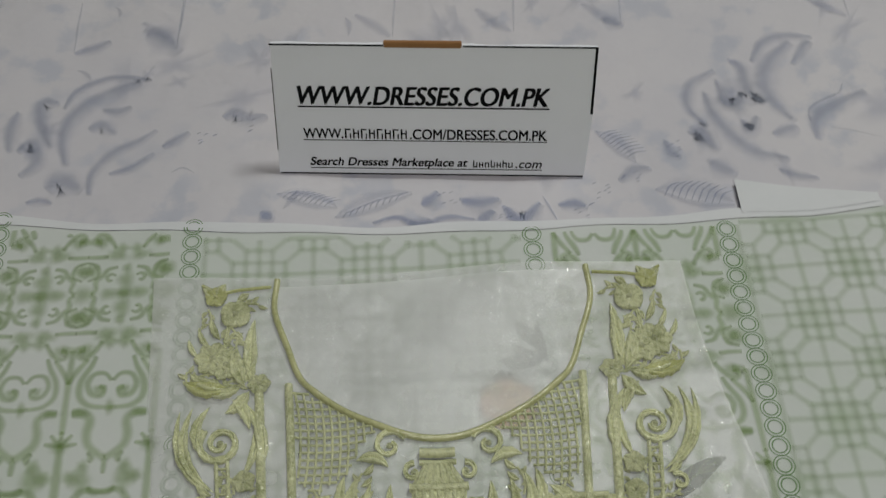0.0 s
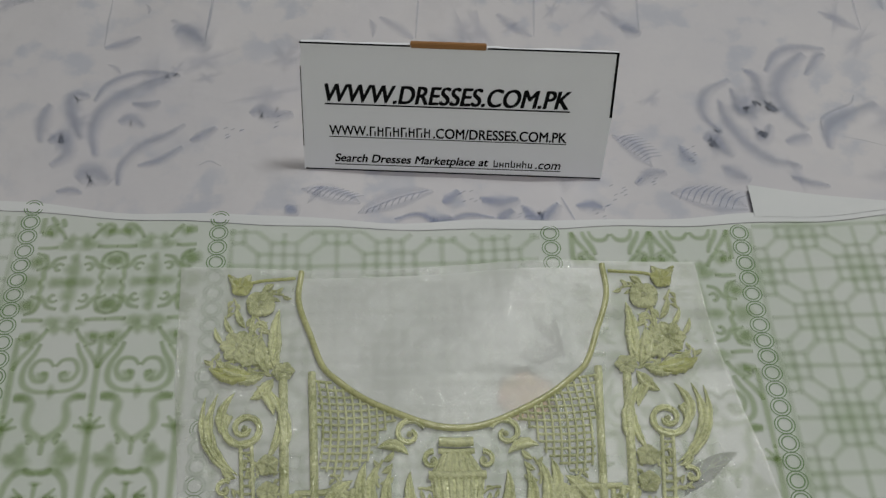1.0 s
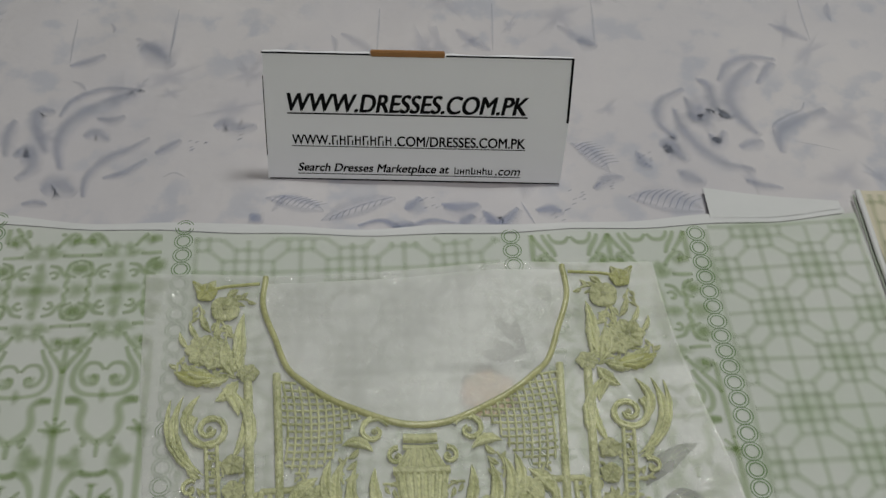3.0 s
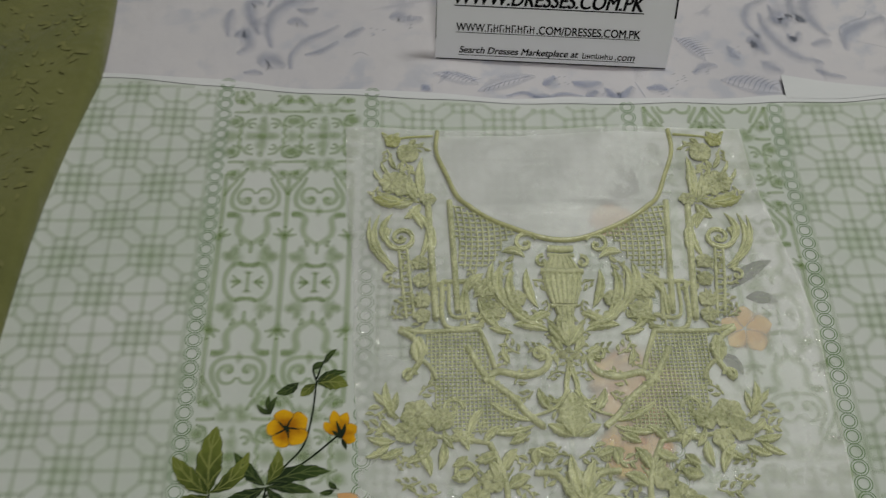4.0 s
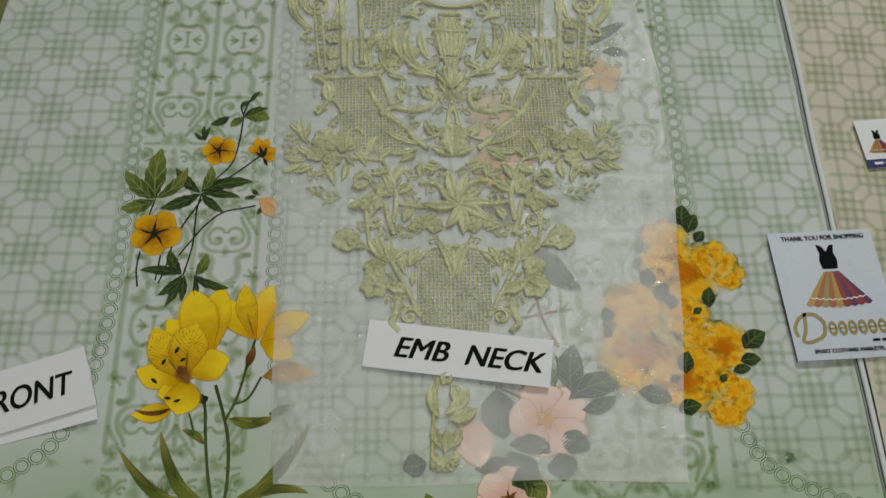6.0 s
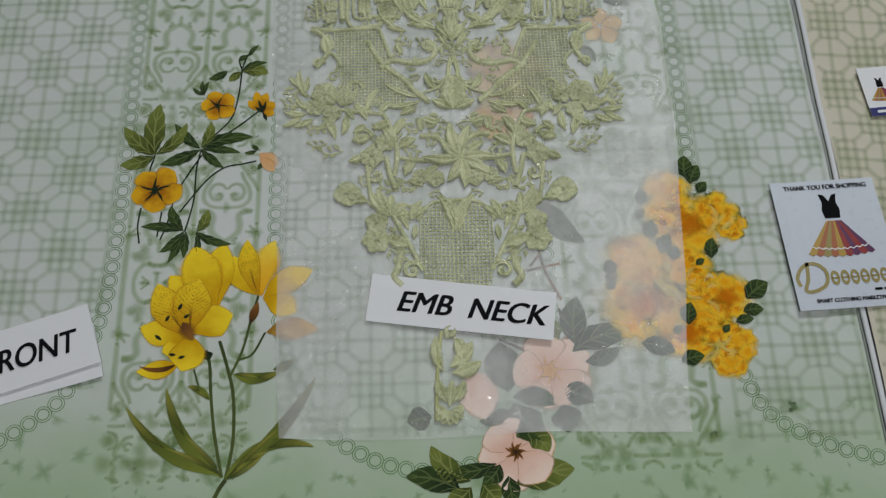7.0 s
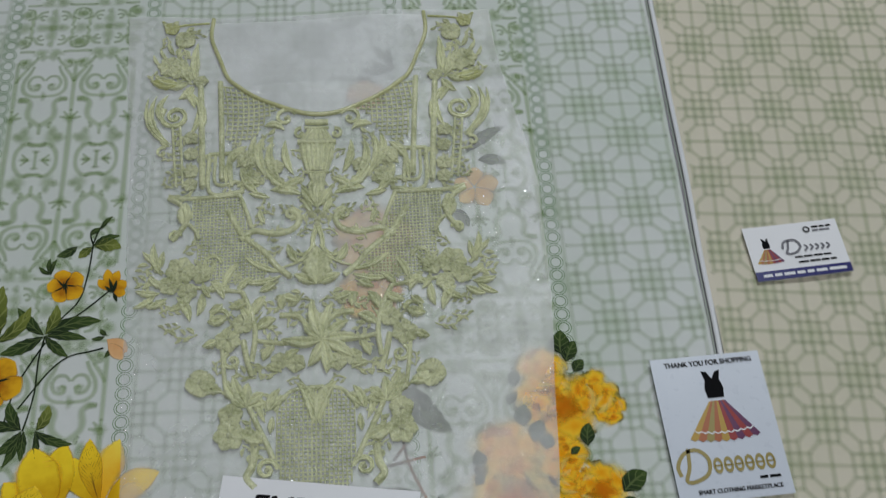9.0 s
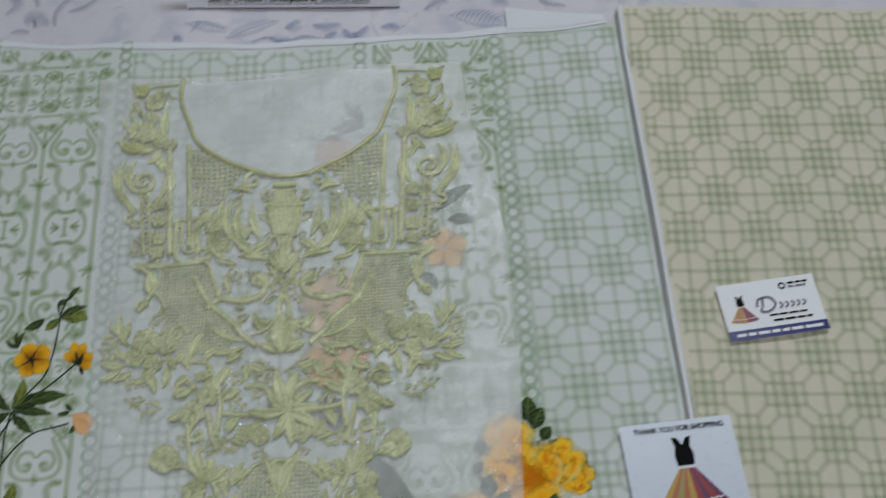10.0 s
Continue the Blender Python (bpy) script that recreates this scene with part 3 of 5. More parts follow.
    ob = new(name, me)
    ob.parent = parent
    return ob


def flat_poly(name, pts, mat, parent, z, label=""):
    bm = bmesh.new()
    top = bm.faces.new([bm.verts.new((x, y, z)) for x, y in pts])
    ext = bmesh.ops.extrude_face_region(bm, geom=[top])
    bmesh.ops.translate(bm, vec=(0, 0, 0.0003), verts=[e for e in ext["geom"] if isinstance(e, bmesh.types.BMVert)])
    bmesh.ops.recalc_face_normals(bm, faces=bm.faces[:])
    return part(name, bm, mat, parent, label)


def bars(parent, x0, x1, y, h, mat, z, seed=0, gap=0.25):
    """Writing too small to read, as short plain bars."""
    rnd = random.Random(seed)
    x = x0
    while x < x1 - h:
        w = min(rnd.uniform(2.0, 6.0) * h, x1 - x)
        part("text_bar", box(x, y - h / 2, z, x + w, y + h / 2, z + 0.0003), mat, parent)
        x += w + gap * h * 3


def paper(name, w, h, m, mat, thick=0.0006, curl=0.0015, label="", category="paper"):
    """A sheet of stiff paper, lifted a little at its corners."""
    top = thing(name, m)
    tagged(top, label, category)
    bm = bmesh.new()
    n = 10
    g = [[bm.verts.new((w * (i / n - 0.5), h * (j / 4 - 0.5), curl * (abs(i / n - 0.5) * 2) ** 3)) for j in range(5)] for i in range(n + 1)]
    for i in range(n):
        for j in range(4):
            bm.faces.new((g[i][j], g[i + 1][j], g[i + 1][j + 1], g[i][j + 1]))
    ext = bmesh.ops.extrude_face_region(bm, geom=bm.faces[:])
    bmesh.ops.translate(bm, vec=(0, 0, -thick), verts=[e for e in ext["geom"] if isinstance(e, bmesh.types.BMVert)])
    bmesh.ops.recalc_face_normals(bm, faces=bm.faces[:])
    part("sheet", bm, mat, top)
    return top


emb = paper("paper_label", 0.1595, 0.0445, pose(0.0012, -0.1552, 0.0060, 0, 0, -7.9), PAPER, curl=0.0004, label="white paper label with bold black lettering lying on the organza", category="label")
lettering("lettering", "EMB  NECK", 0.128, INK, emb, (0.010, -0.0005), 0.0004, 0.25, 0.018, 0.0190)
under = paper("paper_label", 0.160, 0.050, pose(-0.381, -0.207, 0.0028, 0, 0, 15.5), PAPER, curl=0.001, label="blank white paper label tucked under another label", category="label")
front = paper("paper_label", 0.160, 0.056, pose(-0.384, -0.1965, 0.0062, 0, 0, 18.0), PAPER, curl=0.001, label="white paper label with bold black lettering on green cloth", category="label")
lettering("lettering", "FRONT", 0.078, INK, front, (0.027, -0.001), 0.001, 0.25, 0.018, 0.0200)


def dress_icon(parent, x, y, k, z):
    """A small sleeveless dress in flat colours, k high."""

    def poly(pts, mat, name, dz=0.0):
        flat_poly(name, [(x + px * k, y + py * k) for px, py in pts], mat, parent, z + dz)

    poly([(-0.13, 0.50), (-0.06, 0.48), (0.0, 0.38), (0.06, 0.48), (0.13, 0.50), (0.10, 0.36), (0.13, 0.24), (0.11, 0.10), (-0.11, 0.10), (-0.13, 0.24), (-0.10, 0.36)], INK, "dress_bodice")
    cols = (MUSTARD, RUST, GOLD, RUST, MUSTARD, RED, PURPLE, RED, PURPLE)
    n = len(cols)
    for i in range(n):
        a0, a1 = -0.9 + 1.8 * i / n, -0.9 + 1.8 * (i + 1) / n
        hem = lambda a: (0.48 * a / 0.9, -0.42 - 0.08 * math.cos(a * 1.3))
        mid = hem((a0 + a1) / 2)
        poly([(0.11 * a0 / 0.9, 0.055), hem(a0), (mid[0], mid[1] - 0.03), hem(a1), (0.11 * a1 / 0.9, 0.055)], cols[i], "skirt_panel", 0.0001 * (i % 2))
    line = [(0.40 * (i / 9 - 1) , -0.36 - 0.04 * math.cos(math.pi * (i / 9 - 1) * 0.5) - 0.025 * (i % 2)) for i in range(19)]
    for a, b in zip(line, line[1:]):
        poly([(a[0], a[1]), (b[0], b[1]), (b[0], b[1] + 0.018), (a[0], a[1] + 0.018)], PAPER, "hem_line", 0.0005)


flyer = paper("flyer", 0.0950, 0.1270, pose(0.3355, -0.1005, 0.0052, 0, 0, 2.9), GLOSS_CARD, curl=0.0006, label="glossy pale grey flyer card with a colourful dress picture", category="flyer")
lettering("lettering", "THANK YOU FOR SHOPPING", 0.076, INK, flyer, (0.002, 0.0565), 0.0006, 0.0, 0.006, 0.0046)
dress_icon(flyer, 0.002, 0.018, 0.062, 0.0004)
lettering("lettering", "SMART CLOTHING MARKETPLACE", 0.070, INK, flyer, (0.004, -0.0555), 0.0006, 0.0, 0.006, 0.0036)
# the gold mark: a large looped initial and a row of rounded strokes
s = Shape(0.0008, lambda x, y: 0.0)
s.strip(curve([(-0.032, -0.018), (-0.034, -0.034), (-0.038, -0.045), (-0.030, -0.046), (-0.019, -0.040), (-0.017, -0.028), (-0.025, -0.020), (-0.036, -0.022), (-0.043, -0.032), (-0.042, -0.041)]), 0.0032)
s.done("gold_mark", GOLD, flyer)
for i in range(6):
    x = -0.010 + 0.0088 * i
    s = Shape(0.0008, lambda x, y: 0.0)
    s.ring(x, -0.0345, 0.0031, 0.0018, 16, 1.75)
    s.strip([(x - 0.0028, -0.0345), (x, -0.0347), (x + 0.0028, -0.0345)], 0.0016)
    s.done("gold_mark", GOLD, flyer)
bars(flyer, 0.022, 0.040, -0.0475, 0.0022, INK, 0.0005, 3)

card = paper("business_card", 0.0890, 0.0557, pose(0.4361, 0.0625, 0.0052, 0, 0, 4.7), PAPER, curl=0.0006, label="small white business card with a navy band and dress picture", category="business card")
part("navy_band", box(-0.0445, -0.0278, 0.0001, 0.0445, -0.0185, 0.0009), NAVY, card)
bars(card, -0.038, 0.040, -0.0232, 0.0028, PAPER, 0.0010, 4)
dress_icon(card, -0.027, 0.002, 0.026, 0.0004)
s = Shape(0.0009, lambda x, y: 0.0)
s.strip(curve([(-0.006, 0.010), (-0.008, 0.002), (-0.010, -0.003), (-0.002, -0.003), (0.004, 0.003), (0.000, 0.010), (-0.010, 0.009), (-0.013, 0.002)]), 0.0022)
for i in range(5):
    s.strip(curve([(0.008 + 0.0052 * i, 0.004), (0.010 + 0.0052 * i, 0.001), (0.007 + 0.0052 * i, -0.002)]), 0.0018)
s.done("grey_mark", GREY_INK, card)
bars(card, -0.004, 0.030, -0.0075, 0.0016, INK, 0.0006, 5)
bars(card, -0.002, 0.034, -0.0128, 0.0018, INK, 0.0006, 6)
bars(card, 0.020, 0.038, 0.0215, 0.0018, INK, 0.0006, 7)
bars(card, 0.020, 0.036, 0.0178, 0.0018, GREY_INK, 0.0006, 8)
s = Shape(0.0009, lambda x, y: 0.0)
s.ring(0.0145, 0.0195, 0.0026, 0.0014)
s.done("round_mark", INK, card)

# ---- standing sign board ----
board = thing("sign_board", pose(0.0105, 0.4490, -0.0005, 90 - 20.5, 0, -4.0))
tagged(board, "white printed cardboard sign leaning back on the bed sheet", "sign")
BW, BH = 0.2255, 0.1035
bm = bmesh.new()
rnd = random.Random(3)
edge = [(-BW / 2, 0.0), (BW / 2 - 0.0015, 0.0)] + [(BW / 2 + 0.0012, BH * 0.5)] + [(BW / 2 * (1 - i / 9) + 0.001, BH + rnd.uniform(-0.0008, 0.0006)) for i in range(19)]
f = bm.faces.new([bm.verts.new((x, y, 0.0)) for x, y in edge])
ext = bmesh.ops.extrude_face_region(bm, geom=[f])
bmesh.ops.translate(bm, vec=(0, 0, -0.0035), verts=[e for e in ext["geom"] if isinstance(e, bmesh.types.BMVert)])
bmesh.ops.recalc_face_normals(bm, faces=bm.faces[:])
part("panel", bm, BOARD_PAPER, board)
part("torn_edge", box(-0.034, BH - 0.0022, -0.0036, 0.020, BH + 0.0022, 0.0006, 0.0006), CARDBOARD, board, "torn brown cardboard edge")
part("edge_line", box(-BW / 2, BH - 0.0011, 0.0001, -0.034, BH + 0.0001, 0.0004), INK, board)
part("edge_line", box(0.021, BH - 0.0011, 0.0001, BW / 2, BH + 0.0001, 0.0004), INK, board)
part("edge_line", box(-BW / 2 + 0.001, 0.0002, 0.0001, BW / 2 - 0.002, 0.0010, 0.0004), INK, board)
part("edge_line", box(BW / 2 - 0.0006, 0.052, 0.0001, BW / 2 + 0.0012, BH, 0.0004), INK, board)
part("edge_line", box(-BW / 2 - 0.0001, 0.02, 0.0001, -BW / 2 + 0.0005, 0.085, 0.0004), INK, board)
part("rear_flap", box(-0.100, 0.0, -0.0055, 0.100, 0.095, -0.0037), CARDBOARD, board, "brown cardboard backing")
lettering("lettering", "WWW.DRESSES.COM.PK", 0.1775, INK, board, (-0.0064, 0.0645), 0.0002, 0.22, 0.010, 0.0145)
part("underline", box(-0.0958, 0.0550, 0.0001, 0.0830, 0.0560, 0.0004), INK, board)
lettering("lettering", "WWW.", 0.0285, INK, board, (-0.0788, 0.0340), 0.0002, 0.0, 0.016, 0.0078)
lettering("lettering", ".COM/DRESSES.COM.PK", 0.0985, INK, board, (0.0331, 0.0340), 0.0002, 0.0, 0.006, 0.0082)
for i in range(8):
    x = -0.0632 + 0.00575 * i
    part("text_bar", box(x, 0.0301, 0.0001, x + 0.0012, 0.0379, 0.0004), INK, board)
    part("text_bar", box(x + 0.0012, 0.0369 - 0.0030 * (i % 2), 0.0001, x + 0.0040, 0.0379 - 0.0030 * (i % 2), 0.0004), INK, board)
    part("text_bar", box(x + 0.0034, 0.0301, 0.0001, x + 0.0044, 0.0340 + 0.0030 * (i % 2), 0.0004), INK, board)
part("underline", box(-0.0933, 0.0283, 0.0001, 0.0827, 0.0288, 0.0004), INK, board)
lettering("lettering", "Search Dresses Marketplace at", 0.1150, INK, board, (-0.0319, 0.0098), 0.0002, 0.22, 0.006, 0.0088)
for i in range(7):
    x = 0.0297 + 0.0043 * i
    part("text_bar", box(x, 0.0072, 0.0001, x + 0.0009, 0.0130 if i in (0, 3, 5) else 0.0112, 0.0004), INK, board)
    part("text_bar", box(x + 0.0009, 0.0072 + 0.0016 * (i % 3), 0.0001, x + 0.0030, 0.0080 + 0.0016 * (i % 3), 0.0004), INK, board)
    part("text_bar", box(x + 0.0024, 0.0072, 0.0001, x + 0.0032, 0.0112, 0.0004), INK, board)
lettering("lettering", ".com", 0.0190, INK, board, (0.0705, 0.0092), 0.0002, 0.22, 0.010, 0.0048)
part("underline", box(-0.0897, 0.0050, 0.0001, 0.0803, 0.0055, 0.0004), INK, board)

# ---- printed flowers on the shirt cloth ----
MM = 0.001


RIMS = {YELLOW: ROSE_GOLD, YELLOW_STRIPED: ROSE_GOLD, PEACH: PEACH_DEEP, ORANGE: BUD}


def dye_leaf(a, b, w, bend=0.0, mat=LEAF_DARK, teeth=0, fat=0.45, level=1, name="printed_leaf"):
    if mat in RIMS:
        s = Shape(0.00056 + 0.00008 * level)
        s.leaf(a, (a[0] + (b[0] - a[0]) * 1.03, a[1] + (b[1] - a[1]) * 1.03), w * MM * 1.09, bend, teeth, fat)
        s.done("printed_petal_rim", RIMS[mat], shirt)
    s = Shape(0.0006 + 0.00008 * level)
    s.leaf(a, b, w * MM, bend, teeth, fat)
    return s.done(name, mat, shirt)


def dye_stem(points, w=1.6, mat=STEM_DARK):
    s = Shape(0.0006)
    s.strip(curve(points), w * MM)
    return s.done("printed_stem", mat, shirt)


def dye_flower(c, r, n, mat, turn=0.0, heart=BROWN, heart_size=0.22, fat=0.62, wide=0.95, squash=1.0, name="printed_flower"):
    """A flower of n rounded petals as one print."""
    for k in range(n):
        a = 2 * math.pi * k / n + turn
        rr = r * (1 + 0.08 * math.sin(5 * k + 1))
        dye_leaf((c[0] + 0.06 * r * math.cos(a), c[1] + 0.06 * r * math.sin(a)), (c[0] + rr * math.cos(a), c[1] + rr * math.sin(a) * squash), rr * wide * 2.0 * math.sin(math.pi / n) / MM, 0.05, mat, 0, fat, level=k % 3, name="printed_petal")
    if heart:
        s = Shape(0.0011)
        s.blob(c[0], c[1], r * heart_size, 10, 1.0, 0.3, 3)
        for k in range(7):
            a = k * 0.9
            s.leaf(c, (c[0] + r * heart_size * 1.7 * math.cos(a), c[1] + r * heart_size * 1.7 * math.sin(a)), r * 0.07, 0.1)
        s.done("printed_stamens", heart, shirt)


def dye_rose(c, r, mat, seed=0, deep=None):
    """A full rose: a ragged round of colour with folded petal edges drawn in deeper and paler crescents."""
    rnd = random.Random(seed)
    if deep or mat == ROSE_PALE:
        s = Shape(0.00063)
        s.blob(c[0], c[1], 1.20 * r, 24, 1.0, 0.10, seed)
        s.done("printed_rose_halo", ROSE_HALO, shirt)
    s = Shape(0.0007)
    s.blob(c[0], c[1], 1.08 * r, 28, rnd.uniform(0.85, 1.0), 0.09, seed + 3, rnd.uniform(0, 3))
    for k in range(5):
        a = 2 * math.pi * (k + 0.5 * rnd.random()) / 5
        s.blob(c[0] + 0.62 * r * math.cos(a), c[1] + 0.62 * r * math.sin(a), 0.52 * r, 16, 0.8, 0.16, seed + k, a + 1.57, dz=0.00002 * (k + 1))
    s.done("printed_rose_petal", mat, shirt)
    for shade, count, rings, lift_by in ((ROSE_SHADE, 10, (0.20, 0.80), 0.00018), (ROSE_LIGHT, 4, (0.55, 0.95), 0.00024)):
        s = Shape(0.0007)
        for k in range(count):
            a0, q = rnd.uniform(0, 6.28), rnd.uniform(*rings) * r
            sweep = rnd.uniform(0.5, 1.1)
            line = [(c[0] + q * (1 + 0.12 * math.sin(3 * u + seed)) * math.cos(a0 + sweep * u), c[1] + q * (1 + 0.12 * math.sin(3 * u + seed)) * math.sin(a0 + sweep * u)) for u in (i / 9 for i in range(10))]
            s.strip(line, lambda u: 0.36 * r * math.sin(math.pi * min(0.97, max(0.03, u))), lift_by + 0.000004 * k)
        tagged(s.done("printed_rose_fold", shade, shirt), kind="stuff")
    if deep:
        s = Shape(0.0011)
        s.blob(c[0], c[1], 0.62 * r, 16, 0.9, 0.2, seed)
        s.done("printed_rose_heart", ROSE_HEART, shirt)


# buttercups
for pts in ([(-0.199, 0.101), (-0.201, 0.071), (-0.206, 0.046), (-0.218, 0.030), (-0.232, 0.014)], [(-0.232, 0.012), (-0.235, -0.009), (-0.235, -0.039), (-0.238, -0.060), (-0.241, -0.074)], [(-0.181, 0.053), (-0.203, 0.033), (-0.230, 0.014)],
            [(-0.181, -0.002), (-0.193, -0.005), (-0.210, -0.009), (-0.226, -0.023), (-0.247, -0.054)], [(-0.231, 0.006), (-0.243, -0.016), (-0.252, -0.036), (-0.257, -0.065), (-0.262, -0.082)], [(-0.274, 0.007), (-0.278, -0.010)],
            [(-0.282, -0.048), (-0.283, -0.067), (-0.280, -0.085)], [(-0.263, -0.053), (-0.265, -0.079)], [(-0.199, 0.101), (-0.202, 0.111), (-0.199, 0.117)], [(-0.199, 0.103), (-0.195, 0.117), (-0.188, 0.128)]):
    dye_stem(pts)
for a, b, w, bend, mat in (((-0.233, 0.013), (-0.258, 0.040), 11, 0.05, LEAF_DARK), ((-0.232, 0.014), (-0.225, 0.042), 11, -0.1, LEAF_OLIVE), ((-0.232, 0.014), (-0.185, 0.024), 14, 0.08, LEAF_DARK), ((-0.232, 0.012), (-0.196, 0.007), 9, 0.05, LEAF_DARK),
                           ((-0.232, 0.012), (-0.210, -0.009), 9, -0.05, LEAF_DARK), ((-0.233, 0.012), (-0.269, -0.003), 13, 0.05, LEAF_DARK), ((-0.274, 0.007), (-0.273, 0.062), 21, 0.05, LEAF_OLIVE), ((-0.275, 0.007), (-0.305, 0.038), 15, 0.05, LEAF_OLIVE),
                           ((-0.275, 0.006), (-0.305, -0.003), 15, 0.08, LEAF_OLIVE), ((-0.274, 0.008), (-0.247, 0.041), 13, -0.12, LEAF_OLIVE), ((-0.243, -0.073), (-0.280, -0.068), 10, -0.05, LEAF_DARK), ((-0.242, -0.073), (-0.255, -0.047), 11, 0.1, LEAF_DARK)):
    dye_leaf(a, b, w, bend, mat, teeth=5)
for a, b, w, bend, mat in (((-0.242, -0.074), (-0.261, -0.094), 10, 0.08, LEAF_DARK), ((-0.242, -0.074), (-0.254, -0.105), 8, 0.05, LEAF_DARK), ((-0.240, -0.074), (-0.240, -0.100), 8, 0.0, LEAF_DARK), ((-0.230, -0.074), (-0.222, -0.052), 11, -0.1, LEAF_OLIVE),
                           ((-0.231, -0.074), (-0.199, -0.087), 9, -0.1, LEAF_DARK), ((-0.231, -0.075), (-0.232, -0.105), 6, 0.1, LEAF_DARK), ((-0.198, 0.099), (-0.174, 0.097), 15, 0.12, LEAF_OLIVE), ((-0.199, 0.100), (-0.176, 0.110), 8, 0.1, LEAF_DARK),
                           ((-0.213, 0.100), (-0.230, 0.090), 9, 0.1, LEAF_DARK), ((-0.200, 0.099), (-0.211, 0.088), 9, 0.0, LEAF_OLIVE), ((-0.203, 0.112), (-0.195, 0.119), 6, 0.0, LEAF_DARK), ((-0.193, 0.117), (-0.184, 0.131), 5, 0.1, LEAF_DARK)):
    dye_leaf(a, b, w, bend, mat, teeth=4)
for a, b in (((-0.233, 0.072), (-0.244, 0.080)), ((-0.233, 0.072), (-0.235, 0.088)), ((-0.233, 0.071), (-0.229, 0.087)), ((-0.181, 0.009), (-0.192, 0.007)), ((-0.179, 0.010), (-0.185, 0.016)), ((-0.175, -0.002), (-0.180, -0.011))):
    dye_leaf(a, b, 4.5, 0.1)
for c, r, turn in (((-0.220, 0.060), 0.0165, 0.5), ((-0.271, -0.030), 0.0235, 0.9)):
    dye_flower(c, r, 5, ORANGE, turn, STEM_DARK, 0.17, wide=0.80, fat=0.68)
    for k in range(5):
        a = turn + 2 * math.pi * (k + 0.5) / 5
        dye_leaf(c, (c[0] + 0.62 * r * math.cos(a), c[1] + 0.62 * r * math.sin(a)), r * 0.10 / MM, 0.06, STEM_DARK, level=5)
for b, w in (((-0.191, 0.065), 8), ((-0.184, 0.075), 9), ((-0.174, 0.073), 9), ((-0.166, 0.061), 11), ((-0.167, 0.049), 9)):
    dye_leaf((-0.178, 0.053), b, w, 0.05, ORANGE, fat=0.65, name="printed_petal")
for b in ((-0.185, 0.058), (-0.182, 0.066), (-0.175, 0.064), (-0.173, 0.042)):
    dye_leaf((-0.177, 0.051), b, 3.5, 0.0, STEM_DARK, level=4)
dye_leaf((-0.179, 0.006), (-0.161, -0.006), 18, 0.0, PEACH_DEEP, fat=0.6, name="printed_petal")
dye_leaf((-0.178, 0.003), (-0.164, -0.013), 13, 0.0, PEACH_DEEP, fat=0.6, level=2, name="printed_petal")

# yellow lilies
for pts, w in (([(-0.215, -0.187), (-0.211, -0.201), (-0.209, -0.223), (-0.204, -0.258), (-0.195, -0.298)], 2.8), ([(-0.204, -0.179), (-0.196, -0.204), (-0.190, -0.229), (-0.188, -0.268), (-0.192, -0.300)], 3.0), ([(-0.173, -0.138), (-0.179, -0.163), (-0.185, -0.189), (-0.194, -0.211)], 2.4),
               ([(-0.166, -0.172), (-0.176, -0.191), (-0.187, -0.196)], 2.0), ([(-0.224, -0.204), (-0.218, -0.223)], 1.8), ([(-0.192, -0.300), (-0.197, -0.308), (-0.201, -0.318)], 3.6)):
    dye_stem(pts, w, STEM)
for a, b, w, bend in (((-0.195, -0.298), (-0.245, -0.221), 11, 0.10), ((-0.196, -0.296), (-0.276, -0.237), 11, 0.10), ((-0.192, -0.300), (-0.123, -0.274), 11, 0.20), ((-0.190, -0.298), (-0.123, -0.215), 12, -0.06), ((-0.192, -0.299), (-0.160, -0.278), 9, 0.1), ((-0.191, -0.209), (-0.153, -0.208), 11, -0.12), ((-0.158, -0.206), (-0.141, -0.197), 9, -0.1), ((-0.209, -0.231), (-0.228, -0.219), 7, -0.1)):
    dye_leaf(a, b, w, bend, LEAF_LONG)
    m = (a[0] + 0.52 * (b[0] - a[0]) - 1.6 * bend * (b[1] - a[1]) * 0.5, a[1] + 0.52 * (b[1] - a[1]) + 1.6 * bend * (b[0] - a[0]) * 0.5)
    dye_leaf(m, (b[0] + 0.03 * (b[0] - m[0]), b[1] + 0.03 * (b[1] - m[1])), w * 0.75, bend * 0.6, LEAF_TURNED, level=3)
    dye_leaf(a, (m[0], m[1]), w * 0.5, -bend * 0.4, LEAF_TURNED, level=2)
for a, b, w, mat, lv in (((-0.209, -0.149), (-0.250, -0.118), 30, YELLOW, 0), ((-0.207, -0.149), (-0.205, -0.087), 30, YELLOW, 0), ((-0.208, -0.149), (-0.230, -0.089), 38, YELLOW, 1), ((-0.171, -0.138), (-0.198, -0.100), 26, YELLOW, 0), ((-0.172, -0.139), (-0.185, -0.085), 20, YELLOW_STRIPED, 2),
                         ((-0.170, -0.139), (-0.161, -0.085), 30, ROSE_PALE, 0), ((-0.169, -0.140), (-0.128, -0.115), 24, YELLOW, 1), ((-0.169, -0.141), (-0.141, -0.154), 24, YELLOW, 0), ((-0.230, -0.173), (-0.271, -0.165), 26, YELLOW, 2), ((-0.229, -0.172), (-0.195, -0.155), 32, YELLOW, 2),
                         ((-0.231, -0.173), (-0.260, -0.126), 30, YELLOW_STRIPED, 3), ((-0.229, -0.171), (-0.226, -0.122), 36, YELLOW_STRIPED, 4), ((-0.231, -0.172), (-0.233, -0.205), 32, YELLOW, 3), ((-0.232, -0.174), (-0.251, -0.188), 22, YELLOW, 2)):
    dye_leaf(a, b, w, 0.05, mat, fat=0.6, level=lv, name="printed_petal")
